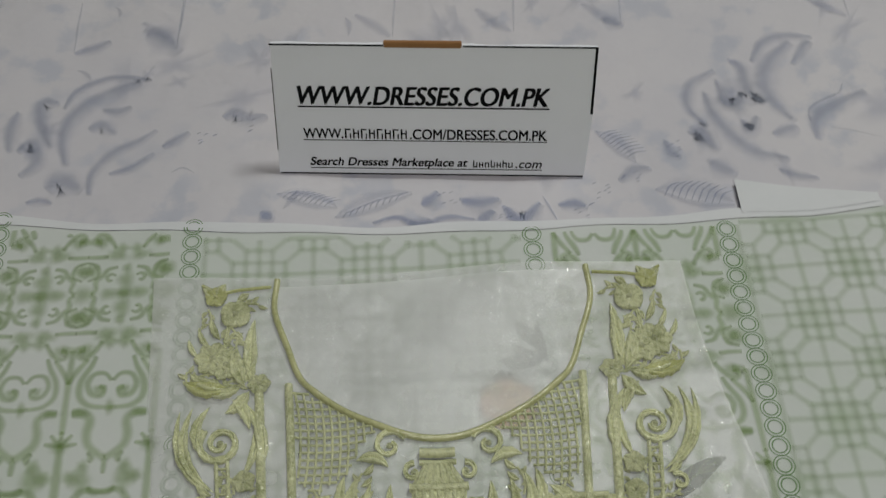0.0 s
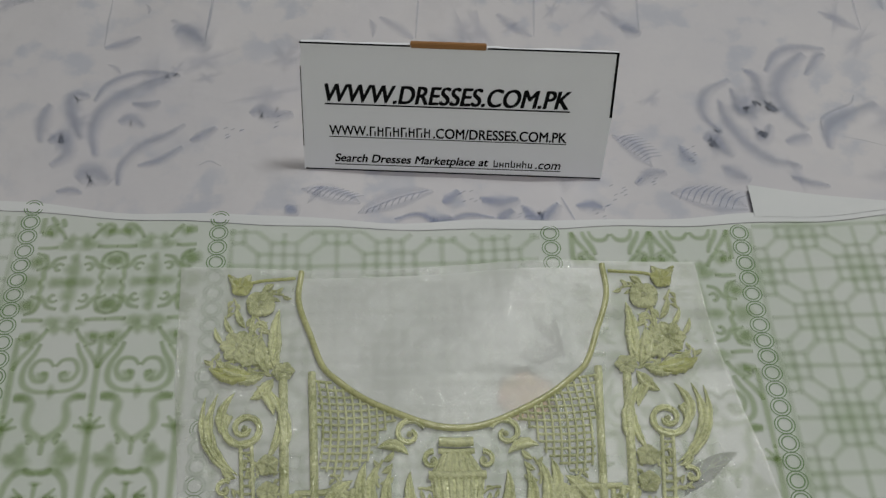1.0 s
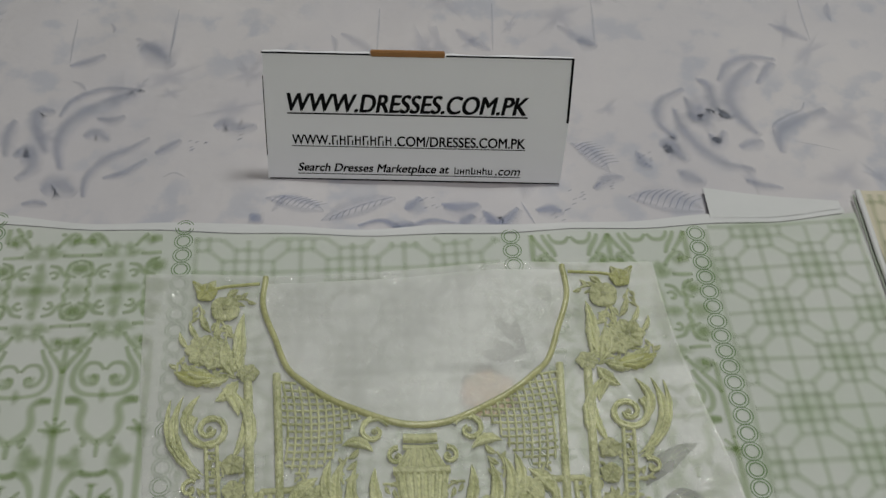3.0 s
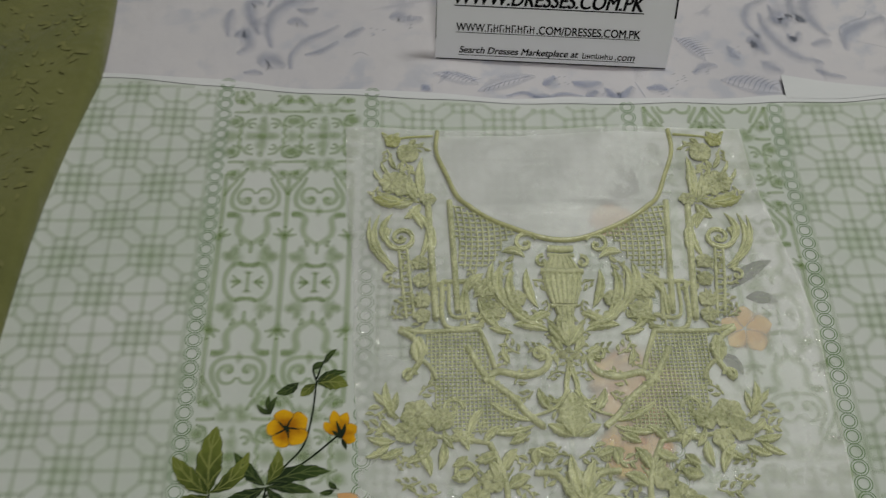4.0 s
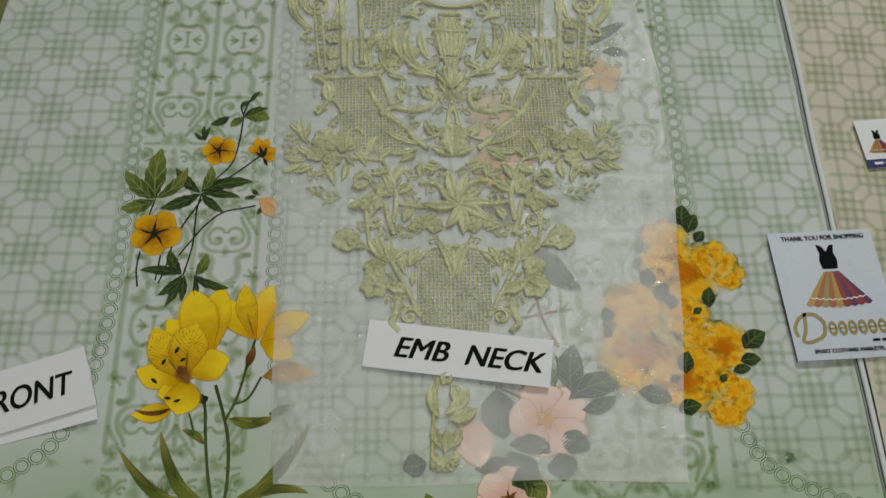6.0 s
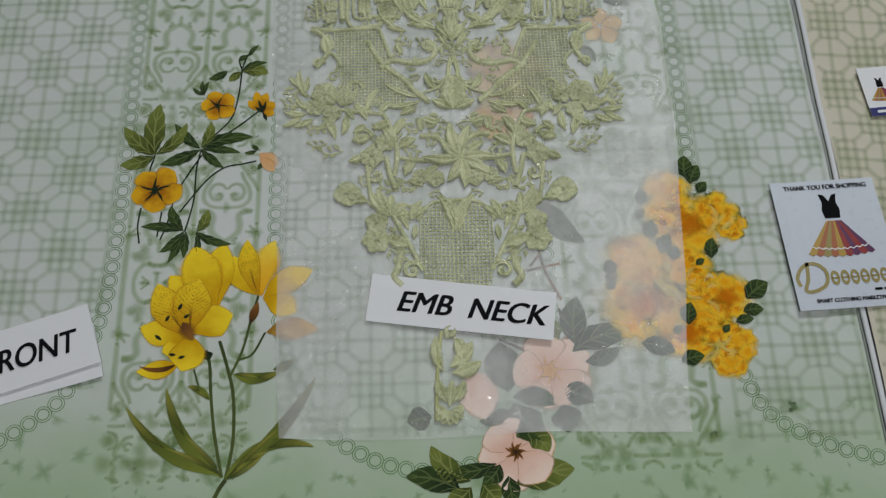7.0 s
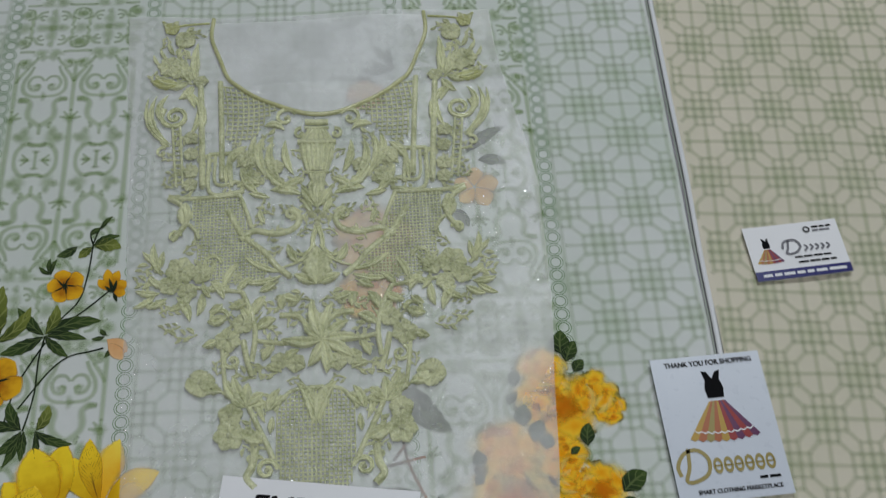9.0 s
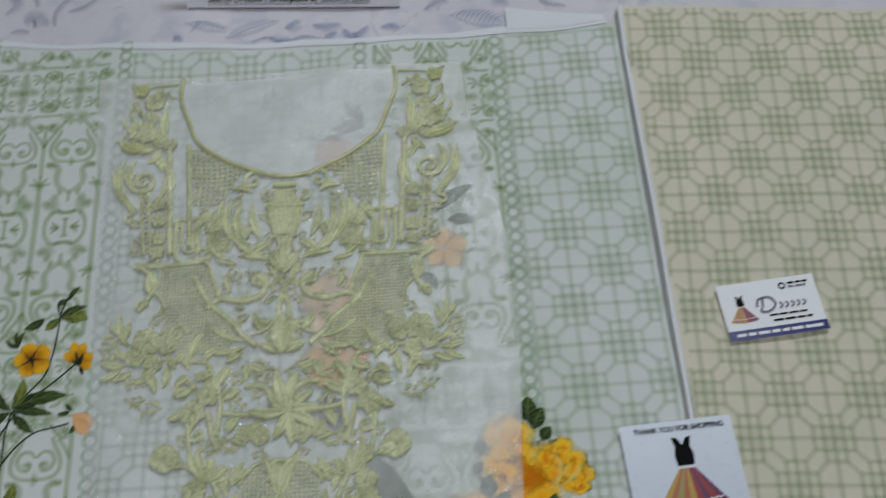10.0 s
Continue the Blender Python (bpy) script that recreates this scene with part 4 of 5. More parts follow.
dye_leaf((-0.237, -0.161), (-0.226, -0.178), 20, 0.0, THROAT, level=6, name="printed_throat")
for a, b in (((-0.241, -0.150), (-0.238, -0.143)), ((-0.236, -0.157), (-0.231, -0.154)), ((-0.251, -0.160), (-0.248, -0.154)), ((-0.259, -0.172), (-0.253, -0.177)), ((-0.246, -0.190), (-0.240, -0.191)), ((-0.238, -0.194), (-0.232, -0.192))):
    dye_leaf(a, b, 3.2, 0.0, STEM_DARK, level=7, name="printed_stamen")
dye_leaf((-0.237, -0.199), (-0.271, -0.205), 18, 0.05, YELLOW, level=1, name="printed_bud")
dye_leaf((-0.237, -0.198), (-0.270, -0.200), 5, 0.15, BROWN, level=2, name="printed_bud")
dye_leaf((-0.165, -0.172), (-0.121, -0.171), 22, 0.05, BUD, name="printed_bud")
dye_leaf((-0.215, -0.188), (-0.212, -0.196), 10, 0.0, STEM_DARK, name="printed_bud")
dye_leaf((-0.179, -0.164), (-0.173, -0.144), 8, 0.0, BROWN, name="printed_bud")

# yellow roses
for c, r, mat, sd, deep in (((0.192, -0.042), 0.022, ROSE_PALE, 1, None), ((0.234, -0.063), 0.021, ROSE_GOLD, 2, None), ((0.246, -0.078), 0.016, ROSE_GOLD, 3, None), ((0.190, -0.070), 0.026, ROSE_PALE, 4, None), ((0.207, -0.076), 0.031, ROSE_GOLD, 5, PEACH_DEEP),
                            ((0.157, -0.113), 0.028, ROSE_PALE, 6, None), ((0.200, -0.118), 0.023, ROSE_GOLD, 7, None), ((0.211, -0.135), 0.020, ROSE_GOLD, 8, None), ((0.159, -0.155), 0.038, ROSE_PALE, 9, PEACH_DEEP), ((0.178, -0.159), 0.024, ROSE_GOLD, 10, None),
                            ((0.231, -0.149), 0.024, ROSE_GOLD, 11, PEACH_DEEP), ((0.208, -0.170), 0.026, ROSE_GOLD, 12, None), ((0.194, -0.184), 0.026, ROSE_GOLD, 13, PEACH_DEEP), ((0.232, -0.192), 0.020, ROSE_GOLD, 14, None), ((0.225, -0.209), 0.017, ROSE_GOLD, 15, None)):
    dye_rose(c, r, mat, sd, deep)
for a, b, w in (((0.211, -0.028), (0.213, -0.005), 18), ((0.214, -0.035), (0.224, -0.016), 15), ((0.220, -0.045), (0.229, -0.034), 11), ((0.224, -0.111), (0.227, -0.091), 13), ((0.189, -0.113), (0.194, -0.100), 13), ((0.173, -0.092), (0.174, -0.072), 15), ((0.179, -0.106), (0.189, -0.087), 14),
                ((0.136, -0.125), (0.132, -0.110), 12), ((0.129, -0.140), (0.136, -0.132), 9), ((0.168, -0.056), (0.170, -0.040), 12), ((0.161, -0.071), (0.169, -0.061), 9), ((0.248, -0.152), (0.269, -0.136), 20), ((0.243, -0.164), (0.261, -0.162), 13), ((0.235, -0.174), (0.251, -0.171), 10),
                ((0.195, -0.175), (0.199, -0.154), 15), ((0.184, -0.209), (0.204, -0.204), 15), ((0.209, -0.118), (0.217, -0.112), 7), ((0.224, -0.184), (0.229, -0.176), 7), ((0.181, -0.183), (0.189, -0.177), 8), ((0.152, -0.191), (0.180, -0.200), 18)):
    dye_leaf(a, b, w, 0.06, LEAF_DARK, level=9)

# magnolia branch
for pts in ([(0.052, -0.121), (0.089, -0.113)], [(0.071, -0.098), (0.076, -0.121), (0.088, -0.148)], [(0.063, -0.115), (0.073, -0.102)], [(0.032, -0.184), (0.056, -0.197), (0.057, -0.218)], [(0.002, -0.224), (0.023, -0.218), (0.024, -0.244)], [(0.085, -0.156), (0.090, -0.185)]):
    dye_stem(pts, 2.4, BROWN)
for a, b, w, bend in (((0.071, -0.043), (0.113, -0.092), 26, -0.1), ((0.096, -0.190), (0.101, -0.145), 24, 0.05), ((0.093, -0.197), (0.148, -0.182), 24, 0.12), ((0.103, -0.206), (0.133, -0.194), 15, -0.1), ((0.032, -0.186), (0.037, -0.230), 34, 0.0), ((0.041, -0.235), (0.078, -0.243), 18, 0.1), ((0.041, -0.240), (0.067, -0.272), 30, -0.1),
                      ((0.081, -0.243), (0.084, -0.267), 26, 0.05), ((0.082, -0.231), (0.107, -0.242), 22, 0.1), ((0.084, -0.143), (0.052, -0.138), 12, 0.1), ((0.083, -0.185), (0.076, -0.164), 20, 0.1), ((0.045, -0.245), (0.012, -0.255), 16, 0.1), ((-0.027, -0.250), (-0.047, -0.255), 22, 0.0), ((0.049, -0.267), (0.067, -0.283), 20, 0.15),
                      ((0.003, -0.305), (-0.028, -0.275), 20, 0.12), ((-0.005, -0.313), (-0.049, -0.301), 22, -0.1), ((0.024, -0.291), (-0.015, -0.295), 14, 0.1), ((0.039, -0.309), (0.087, -0.297), 28, 0.05), ((0.027, -0.292), (0.012, -0.308), 16, 0.1), ((0.033, -0.302), (0.036, -0.327), 16, 0.0), ((0.003, -0.310), (-0.020, -0.325), 20, 0.1), ((0.012, -0.308), (0.025, -0.324), 20, 0.0)):
    dye_leaf(a, b, w, bend, LEAF_OLIVE if w in (28, 20) else LEAF_DARK, level=1)
for a, b, w in (((0.144, 0.185), (0.182, 0.213), 14), ((0.154, 0.176), (0.181, 0.172), 13), ((0.126, 0.124), (0.141, 0.105), 12), ((0.035, 0.007), (0.048, -0.026), 26), ((0.078, 0.299), (0.060, 0.321), 10), ((0.076, 0.292), (0.047, 0.290), 12), ((0.077, 0.288), (0.056, 0.302), 9), ((0.079, 0.288), (0.075, 0.319), 8)):
    dye_leaf(a, b, w, 0.08, LEAF_DARK, level=2)
dye_flower((0.149, 0.147), 0.022, 5, TAN, 0.2, None)
dye_rose((0.055, 0.094), 0.042, TAN, 31)
dye_rose((0.048, 0.040), 0.030, TAN, 32)
dye_rose((0.050, 0.258), 0.020, TAN, 33)
dye_flower((0.073, -0.213), 0.034, 5, PEACH, 0.4, PEACH_DEEP, 0.24, fat=0.68)
dye_leaf((0.007, -0.209), (0.018, -0.254), 34, 0.0, PEACH, fat=0.5, name="printed_petal")
dye_flower((0.040, -0.282), 0.031, 6, PEACH, 0.2, BROWN, 0.17, fat=0.68, wide=1.05)


# ---- embroidered neck panel on sheer organza ----
def panel_height(x, y):
    fold = 0.0022 * math.exp(-((y + 0.004 - 0.01 * x) / 0.006) ** 2) + 0.0018 * math.exp(-((y - 0.272) / 0.005) ** 2)
    return lift(x, y) + 0.0019 + fold + 0.0005 * noise.noise((x * 22, y * 22, 1.0))


panel = thing("embroidered_neck_panel")
tagged(panel, "sheer white organza neck panel with pale green embroidery", "neck panel")


def organza_material(name, low, high, white):
    n = Nodes(name)
    crumple = n.noise(26.0, 5)
    crackle = n.noise(140.0, 3)
    n.put(n.bsdf.inputs["Base Color"], white)
    n.put(n.bsdf.inputs["Roughness"], 0.5)
    n.put(n.bsdf.inputs["Specular IOR Level"], 0.3)
    n.bump(n.math("ADD", n.math("MULTIPLY", crumple, 4.0), n.math("MULTIPLY", crackle, 0.3)), 0.14, 0.0016)
    film = n.math("ADD", n.math("MULTIPLY", n.noise(46.0, 5), 5.0), n.math("ADD", n.math("MULTIPLY", n.noise(170.0, 3), 1.5), n.math("MULTIPLY", n.noise(520.0, 2), 0.3)))
    wrinkle = n.add("ShaderNodeBump", ("Height", film), ("Strength", 1.0), ("Distance", 0.0016))
    gloss = n.add("ShaderNodeBsdfGlossy", ("Roughness", 0.09), ("Color", (1, 1, 1, 1)), ("Normal", wrinkle.outputs[0]))
    f = n.math("ADD", n.span(n.noise(9.0, 4), 0.3, 0.7), n.math("MULTIPLY", n.math("SUBTRACT", crackle, 0.5), 0.25))
    m = n.add("ShaderNodeMapRange", ("Value", f), ("From Min", 0.0), ("From Max", 1.0), ("To Min", low), ("To Max", high))
    n.alpha(m.outputs[0])
    veil = n.out.inputs["Surface"].links[0].from_socket
    satin = n.add("ShaderNodeBsdfGlossy", ("Roughness", 0.42), ("Color", (1, 1, 1, 1)))
    sheen = n.add("ShaderNodeMixShader", (0, 0.018), (1, veil), (2, satin.outputs[0]))
    both_layers = n.add("ShaderNodeMixShader", (0, 0.05), (1, sheen.outputs[0]), (2, gloss.outputs[0]))
    n.tree.links.new(both_layers.outputs[0], n.out.inputs["Surface"])
    return n.mat


ORGANZA = organza_material("sheer_organza", 0.15, 0.40, rgb(252, 252, 253))
LINING = organza_material("doubled_organza", 0.35, 0.43, rgb(250, 251, 252))


def grid_between(name, y0, y1, left, right, mat, z, ny, nx, parent):
    s = Shape(z, panel_height)
    rows = []
    for j in range(ny + 1):
        y = y0 + (y1 - y0) * j / ny
        a, b = left(y), right(y)
        rows.append([s.point(a + (b - a) * i / nx, y + 0.002 * math.sin(25 * (a + (b - a) * i / nx)), i / nx, j / ny) for i in range(nx + 1)])
    for p, q in zip(rows, rows[1:]):
        for i in range(nx):
            s.f.append((p[i], p[i + 1], q[i + 1], q[i]))
    return s.done(name, mat, parent)


def between(y, table):
    for (ya, xa), (yb, xb) in zip(table, table[1:]):
        if y >= yb:
            return xb + (xa - xb) * (y - yb) / (ya - yb) if y <= ya else xa
    return table[-1][1]


grid_between("organza", -0.268, 0.364, lambda y: between(y, ((0.364, -0.187), (0.17, -0.172), (-0.02, -0.163), (-0.268, -0.152))) + 0.0012 * math.sin(40 * y),
             lambda y: between(y, ((0.364, 0.178), (0.24, 0.192), (0.15, 0.210), (-0.02, 0.206), (-0.268, 0.184))) + 0.0012 * math.sin(37 * y), ORGANZA, 0.0, 110, 66, panel)


def axis(y):
    return 0.001 + 0.013 * y


def across(p):
    return (2 * axis(p[1]) - p[0], p[1])


class Stitches(Shape):
    """Raised satin stitching: bands and patches with a rounded back."""

    relief = 1.0

    def strip(self, line, widths, dz=0.0):
        n = len(line)
        last = None
        for i, (x, y) in enumerate(line):
            a, b = line[max(i - 1, 0)], line[min(i + 1, n - 1)]
            d = math.hypot(b[0] - a[0], b[1] - a[1]) or 1.0
            nx, ny = -(b[1] - a[1]) / d, (b[0] - a[0]) / d
            t = i / (n - 1)
            w = (widths(t) if callable(widths) else widths) / 2
            if callable(widths):
                w *= 1 + 0.10 * math.sin(2.3 * i + 90 * x) + 0.05 * math.sin(4.1 * i + 70 * y)
                high, shape = self.relief * min(0.0032, 0.85 * w), ((-1, -0.5), (-0.93, 0.75), (-0.62, 1.0), (-0.22, 0.35), (0, -0.05), (0.22, 0.35), (0.62, 1.0), (0.93, 0.75), (1, -0.5))
            else:
                high, shape = self.relief * min(0.0026, 1.0 * w), ((-1, -0.4), (-0.75, 0.7), (0, 1.0), (0.75, 0.7), (1, -0.4))
            row = [self.point(x + nx * w * s, y + ny * w * s, t, 0.5 + 0.5 * s, dz + high * h) for s, h in shape]
            if last:
                self.f += [(last[k], row[k], row[k + 1], last[k + 1]) for k in range(len(row) - 1)]
            last = row

    def bead(self, x, y, r):
        c = self.point(x, y, 0, 0.5, r * 0.8)
        rows = [[self.point(x + q * r * math.cos(a), y + q * r * math.sin(a), q, 0.5, h * r) for a in (2 * math.pi * k / 8 for k in range(8))] for q, h in ((0.7, 0.55), (1.0, -0.3))]
        for k in range(8):
            j = (k + 1) % 8
            self.f += [(c, rows[0][k], rows[0][j]), (rows[0][k], rows[1][k], rows[1][j], rows[0][j])]


def thread_material(name, light, dark, relief=0.56):
    n = Nodes(name)
    uv = n.add("ShaderNodeSeparateXYZ", (0, n.add("ShaderNodeUVMap").outputs[0]))
    lines = n.math("SINE", n.math("ADD", n.math("MULTIPLY", uv.outputs[0], 110.0), n.math("MULTIPLY", uv.outputs[1], 14.0)))
    xy = n.add("ShaderNodeSeparateXYZ", (0, n.coord()))
    lay = n.math("ADD", n.math("MULTIPLY", xy.outputs[0], 3400.0), n.math("MULTIPLY", xy.outputs[1], 2500.0))
    strands = n.math("SINE", n.math("ADD", lay, n.math("MULTIPLY", n.noise(130.0, 2), 60.0)))
    tone = n.math("ADD", n.math("MULTIPLY", n.noise(55.0, 3), 0.75), n.math("ADD", n.math("MULTIPLY", n.noise(380.0, 2), 0.55), n.math("MULTIPLY", strands, 0.07)))
    n.put(n.bsdf.inputs["Base Color"], n.mix(n.span(tone, 0.3, 0.85), dark, light))
    n.put(n.bsdf.inputs["Roughness"], 0.24)
    n.put(n.bsdf.inputs["Specular IOR Level"], 1.0)
    n.put(n.bsdf.inputs["Sheen Weight"], 0.3)
    n.bump(n.math("ADD", n.math("ADD", n.math("MULTIPLY", lines, 0.3), n.math("MULTIPLY", strands, 0.35)), n.math("MULTIPLY", n.noise(430.0, 3), 2.0)), relief, 0.0005)
    return n.mat


THREAD = thread_material("pale_green_thread", rgb(224, 226, 182), rgb(154, 160, 112), 0.7)
BINDING = thread_material("binding_thread", rgb(200, 200, 150), rgb(160, 162, 110), 0.2)
THREAD_DEEP = thread_material("olive_thread", rgb(196, 198, 138), rgb(162, 166, 104))


def st_leaf(a, b, w, bend=0.0, mat=THREAD, fat=0.45, name="embroidered_leaf"):
    for q, sgn in ((lambda p: p, 1), (across, -1)):
        s = Stitches(0.0006, panel_height)
        s.leaf(q(a), q(b), w * MM, bend * sgn, 0, fat)
        s.done(name, mat, panel)


def st_line(pts, w=4.0, mat=THREAD, beads=0.0, name="embroidered_stem"):
    for q in (lambda p: p, across):
        s = Stitches(0.0006, panel_height)
        line = curve([q(p) for p in pts], 8)
        s.strip(line, w * MM)
        if beads:
            acc = 0.0
            for a, b in zip(line, line[1:]):
                acc += math.hypot(b[0] - a[0], b[1] - a[1])
                if acc > beads * MM:
                    acc = 0.0
                    s.bead(b[0], b[1], w * 0.42 * MM)
        s.done(name, mat, panel)


def st_spiral(c, r, turns=1.4, w=4.0, start=0.0, mat=THREAD):
    for q, sgn in ((lambda p: p, 1), (across, -1)):
        s = Stitches(0.001, panel_height)
        o = q(c)
        pts = []
        for i in range(26):
            t = i / 25
            a = start + 2 * math.pi * turns * t
            pts.append((o[0] + sgn * r * MM * (1 - 0.8 * t) * math.cos(a), o[1] + r * MM * (1 - 0.8 * t) * math.sin(a)))
        s.strip(pts, lambda t: w * MM * (1 - 0.4 * t))
        s.bead(o[0], o[1], w * 0.5 * MM)
        s.done("embroidered_scroll", mat, panel)


def st_flower(c, r, n=5, turn=0.3, mat=THREAD):
    for q, sgn in ((lambda p: p, 1), (across, -1)):
        s = Stitches(0.0016, panel_height)
        s.relief = 0.5
        o = q(c)
        for k in range(n):
            a = turn + 2 * math.pi * k / n
            s.leaf((o[0], o[1]), (o[0] + sgn * r * MM * math.cos(a), o[1] + r * MM * math.sin(a)), 1.7 * r * MM * math.sin(math.pi / n), 0.0, 0, 0.62)
        s.bead(o[0], o[1], 0.24 * r * MM)
        s.done("embroidered_flower", mat, panel)


def st_net(poly, pitch, w, both_sides=True, turn=0.0, sag=0.0, mat=THREAD):
    """A worked net of crossing threads inside an outline."""

    def inside(x, y, pl):
        hit = False
        for (xa, ya), (xb, yb) in zip(pl, pl[1:] + pl[:1]):
            if (ya > y) != (yb > y) and x < (xb - xa) * (y - ya) / (yb - ya) + xa:
                hit = not hit
        return hit

    for q in (lambda p: p, across) if both_sides else (lambda p: p,):
        pl = [q(p) for p in poly]
        cx, cy = sum(p[0] for p in pl) / len(pl), sum(p[1] for p in pl) / len(pl)
        s = Stitches(0.0004, panel_height)
        for d in (0, 1):
            a = radians(turn) + d * math.pi / 2
            ux, uy = math.cos(a), math.sin(a)
            for i in range(-30, 31):
                run = []
                for k in range(-40, 41):
                    along, off = k * 0.003, i * pitch * MM
                    off += sag * along * along * 6
                    x, y = cx + ux * along - uy * off, cy + uy * along + ux * off
                    if inside(x, y, pl):
                        run.append((x, y))
                    elif run:
                        break
                if len(run) > 1:
                    s.strip(run, w * MM, 0.0003 * d)
        s.done("embroidered_net", mat, panel)


# neckline binding
NECK = [(-0.101, 0.361), (-0.102, 0.336), (-0.093, 0.308), (-0.082, 0.280), (-0.061, 0.261), (-0.041, 0.249), (-0.016, 0.238), (0.009, 0.235)]
full = NECK[:-1] + [(axis(NECK[-1][1]), NECK[-1][1])] + [across(p) for p in NECK[-2::-1]]
s = Stitches(0.0012, panel_height)
s.strip(curve(full, 10), 0.0043)
s.done("binding", BINDING, panel, "satin-stitched neckline binding")
yt, yb = NECK[0][1] - 0.004, NECK[-1][1] + 0.001
hw = sorted(((p[1], p[0]) for p in NECK), reverse=True)
grid_between("neck_lining", yb, yt, lambda y: between(y, hw), lambda y: 2 * axis(y) - between(y, hw), LINING, 0.0005, 24, 40, panel)

# shoulders
st_line([(-0.152, 0.358), (-0.139, 0.352), (-0.126, 0.354), (-0.105, 0.356)], 2.2, THREAD_DEEP)
for a, b, w, bend in (((-0.114, 0.278), (-0.115, 0.330), 9, 0.05), ((-0.119, 0.278), (-0.126, 0.309), 10, 0.1), ((-0.123, 0.281), (-0.116, 0.318), 7, -0.1), ((-0.132, 0.295), (-0.124, 0.345), 3, 0.1), ((-0.142, 0.346), (-0.152, 0.358), 6, 0), ((-0.142, 0.348), (-0.136, 0.359), 6, 0), ((-0.120, 0.351), (-0.128, 0.344), 5, 0), ((-0.137, 0.315), (-0.144, 0.332), 5, 0.1), ((-0.143, 0.308), (-0.152, 0.325), 4, 0.1), ((-0.151, 0.302), (-0.158, 0.316), 4, 0.1),
                      ((-0.122, 0.278), (-0.142, 0.273), 7, 0.1), ((-0.116, 0.274), (-0.131, 0.260), 8, 0.1), ((-0.127, 0.269), (-0.115, 0.248), 7, 0.1)):
    st_leaf(a, b, w, bend)
st_leaf((-0.129, 0.278), (-0.159, 0.284), 12, 0.12, THREAD_DEEP)
st_leaf((-0.129, 0.278), (-0.156, 0.291), 8, 0.12)
st_flower((-0.128, 0.334), 11, 4, 0.9)
st_flower((-0.142, 0.348), 8, 5, 0.2, THREAD_DEEP)
st_flower((-0.141, 0.300), 13, 7, 0.4)
st_flower((-0.132, 0.295), 12, 6, 0.1)
st_flower((-0.110, 0.279), 8, 6, 0.1)
# side scrolls and columns
st_spiral((-0.133, 0.239), 14, 1.6, 5.0, 2.4)
for a, b, w, bend in (((-0.136, 0.205), (-0.160, 0.263), 6, 0.16), ((-0.135, 0.207), (-0.152, 0.265), 7, 0.2), ((-0.139, 0.229), (-0.141, 0.265), 7, 0.25), ((-0.110, 0.215), (-0.120, 0.267), 8, -0.15), ((-0.119, 0.215), (-0.112, 0.251), 5, -0.1), ((-0.137, 0.205), (-0.146, 0.213), 5, 0.1)):
    st_leaf(a, b, w, bend)
st_spiral((-0.143, 0.198), 6, 1.0, 3.0, 1.0)
st_line([(-0.135, 0.227), (-0.132, 0.193), (-0.128, 0.158)], 2.6)
st_line([(-0.128, 0.227), (-0.125, 0.192), (-0.122, 0.158)], 2.6, beads=4)
st_line([(-0.110, 0.277), (-0.107, 0.218), (-0.104, 0.157)], 6.2, beads=4)
st_line([(-0.091, 0.278), (-0.088, 0.217), (-0.086, 0.164)], 5.6, beads=4)
for k in range(13):
    y = 0.228 - 0.0055 * k
    x = -0.1315 + 0.0042 * k / 12
    st_line([(x - 0.0040, y), (x, y - 0.0004), (x + 0.0040, y)], 1.8, name="embroidered_rung")
st_line([(-0.099, 0.193), (-0.096, 0.150), (-0.066, 0.150)], 4.2, beads=5)
st_line([(-0.099, 0.1935), (-0.083, 0.1935), (-0.067, 0.1935)], 4.0, beads=5)
st_line([(-0.079, 0.190), (-0.078, 0.172), (-0.077, 0.156)], 4.0)
st_line([(-0.093, 0.191), (-0.091, 0.160), (-0.069, 0.161)], 3.2)
for c in ((-0.117, 0.213), (-0.116, 0.195), (-0.115, 0.175), (-0.115, 0.160)):
    st_flower(c, 7.5, 5, 0.5)
st_net([(-0.090, 0.274), (-0.064, 0.266), (-0.031, 0.245), (-0.045, 0.231), (-0.051, 0.215), (-0.073, 0.199), (-0.084, 0.209)], 5.0, 1.7, sag=0.5)
# vase and foliage
for a, b, w, bend in (((-0.054, 0.175), (-0.055, 0.213), 8, 0.1), ((-0.042, 0.164), (-0.048, 0.211), 9, 0.15), ((-0.030, 0.159), (-0.039, 0.207), 9, 0.15), ((-0.019, 0.167), (-0.027, 0.206), 8, 0.1), ((-0.020, 0.151), (-0.046, 0.175), 9, 0.1), ((-0.050, 0.146), (-0.069, 0.177), 8, 0.1), ((-0.072, 0.155), (-0.047, 0.158), 9, 0.15), ((-0.041, 0.151), (-0.012, 0.145), 9, 0.1), ((-0.030, 0.149), (-0.009, 0.163), 8, 0.1), ((-0.061, 0.148), (-0.041, 0.143), 6, 0.0), ((-0.082, 0.178), (-0.063, 0.201), 8, 0.1), ((-0.073, 0.177), (-0.058, 0.192), 8, 0.0), ((-0.082, 0.159), (-0.081, 0.184), 7, 0.0), ((-0.048, 0.222), (-0.028, 0.217), 7, 0.2)):
    st_leaf(a, b, w, bend)
st_spiral((-0.027, 0.231), 11, 1.1, 4.2, 0.4)
st_spiral((-0.013, 0.213), 6, 1.0, 3.5, 1.4)
st_flower((-0.063, 0.186), 10, 6)
st_flower((-0.036, 0.176), 8, 5)
st_flower((-0.058, 0.165), 9, 5)
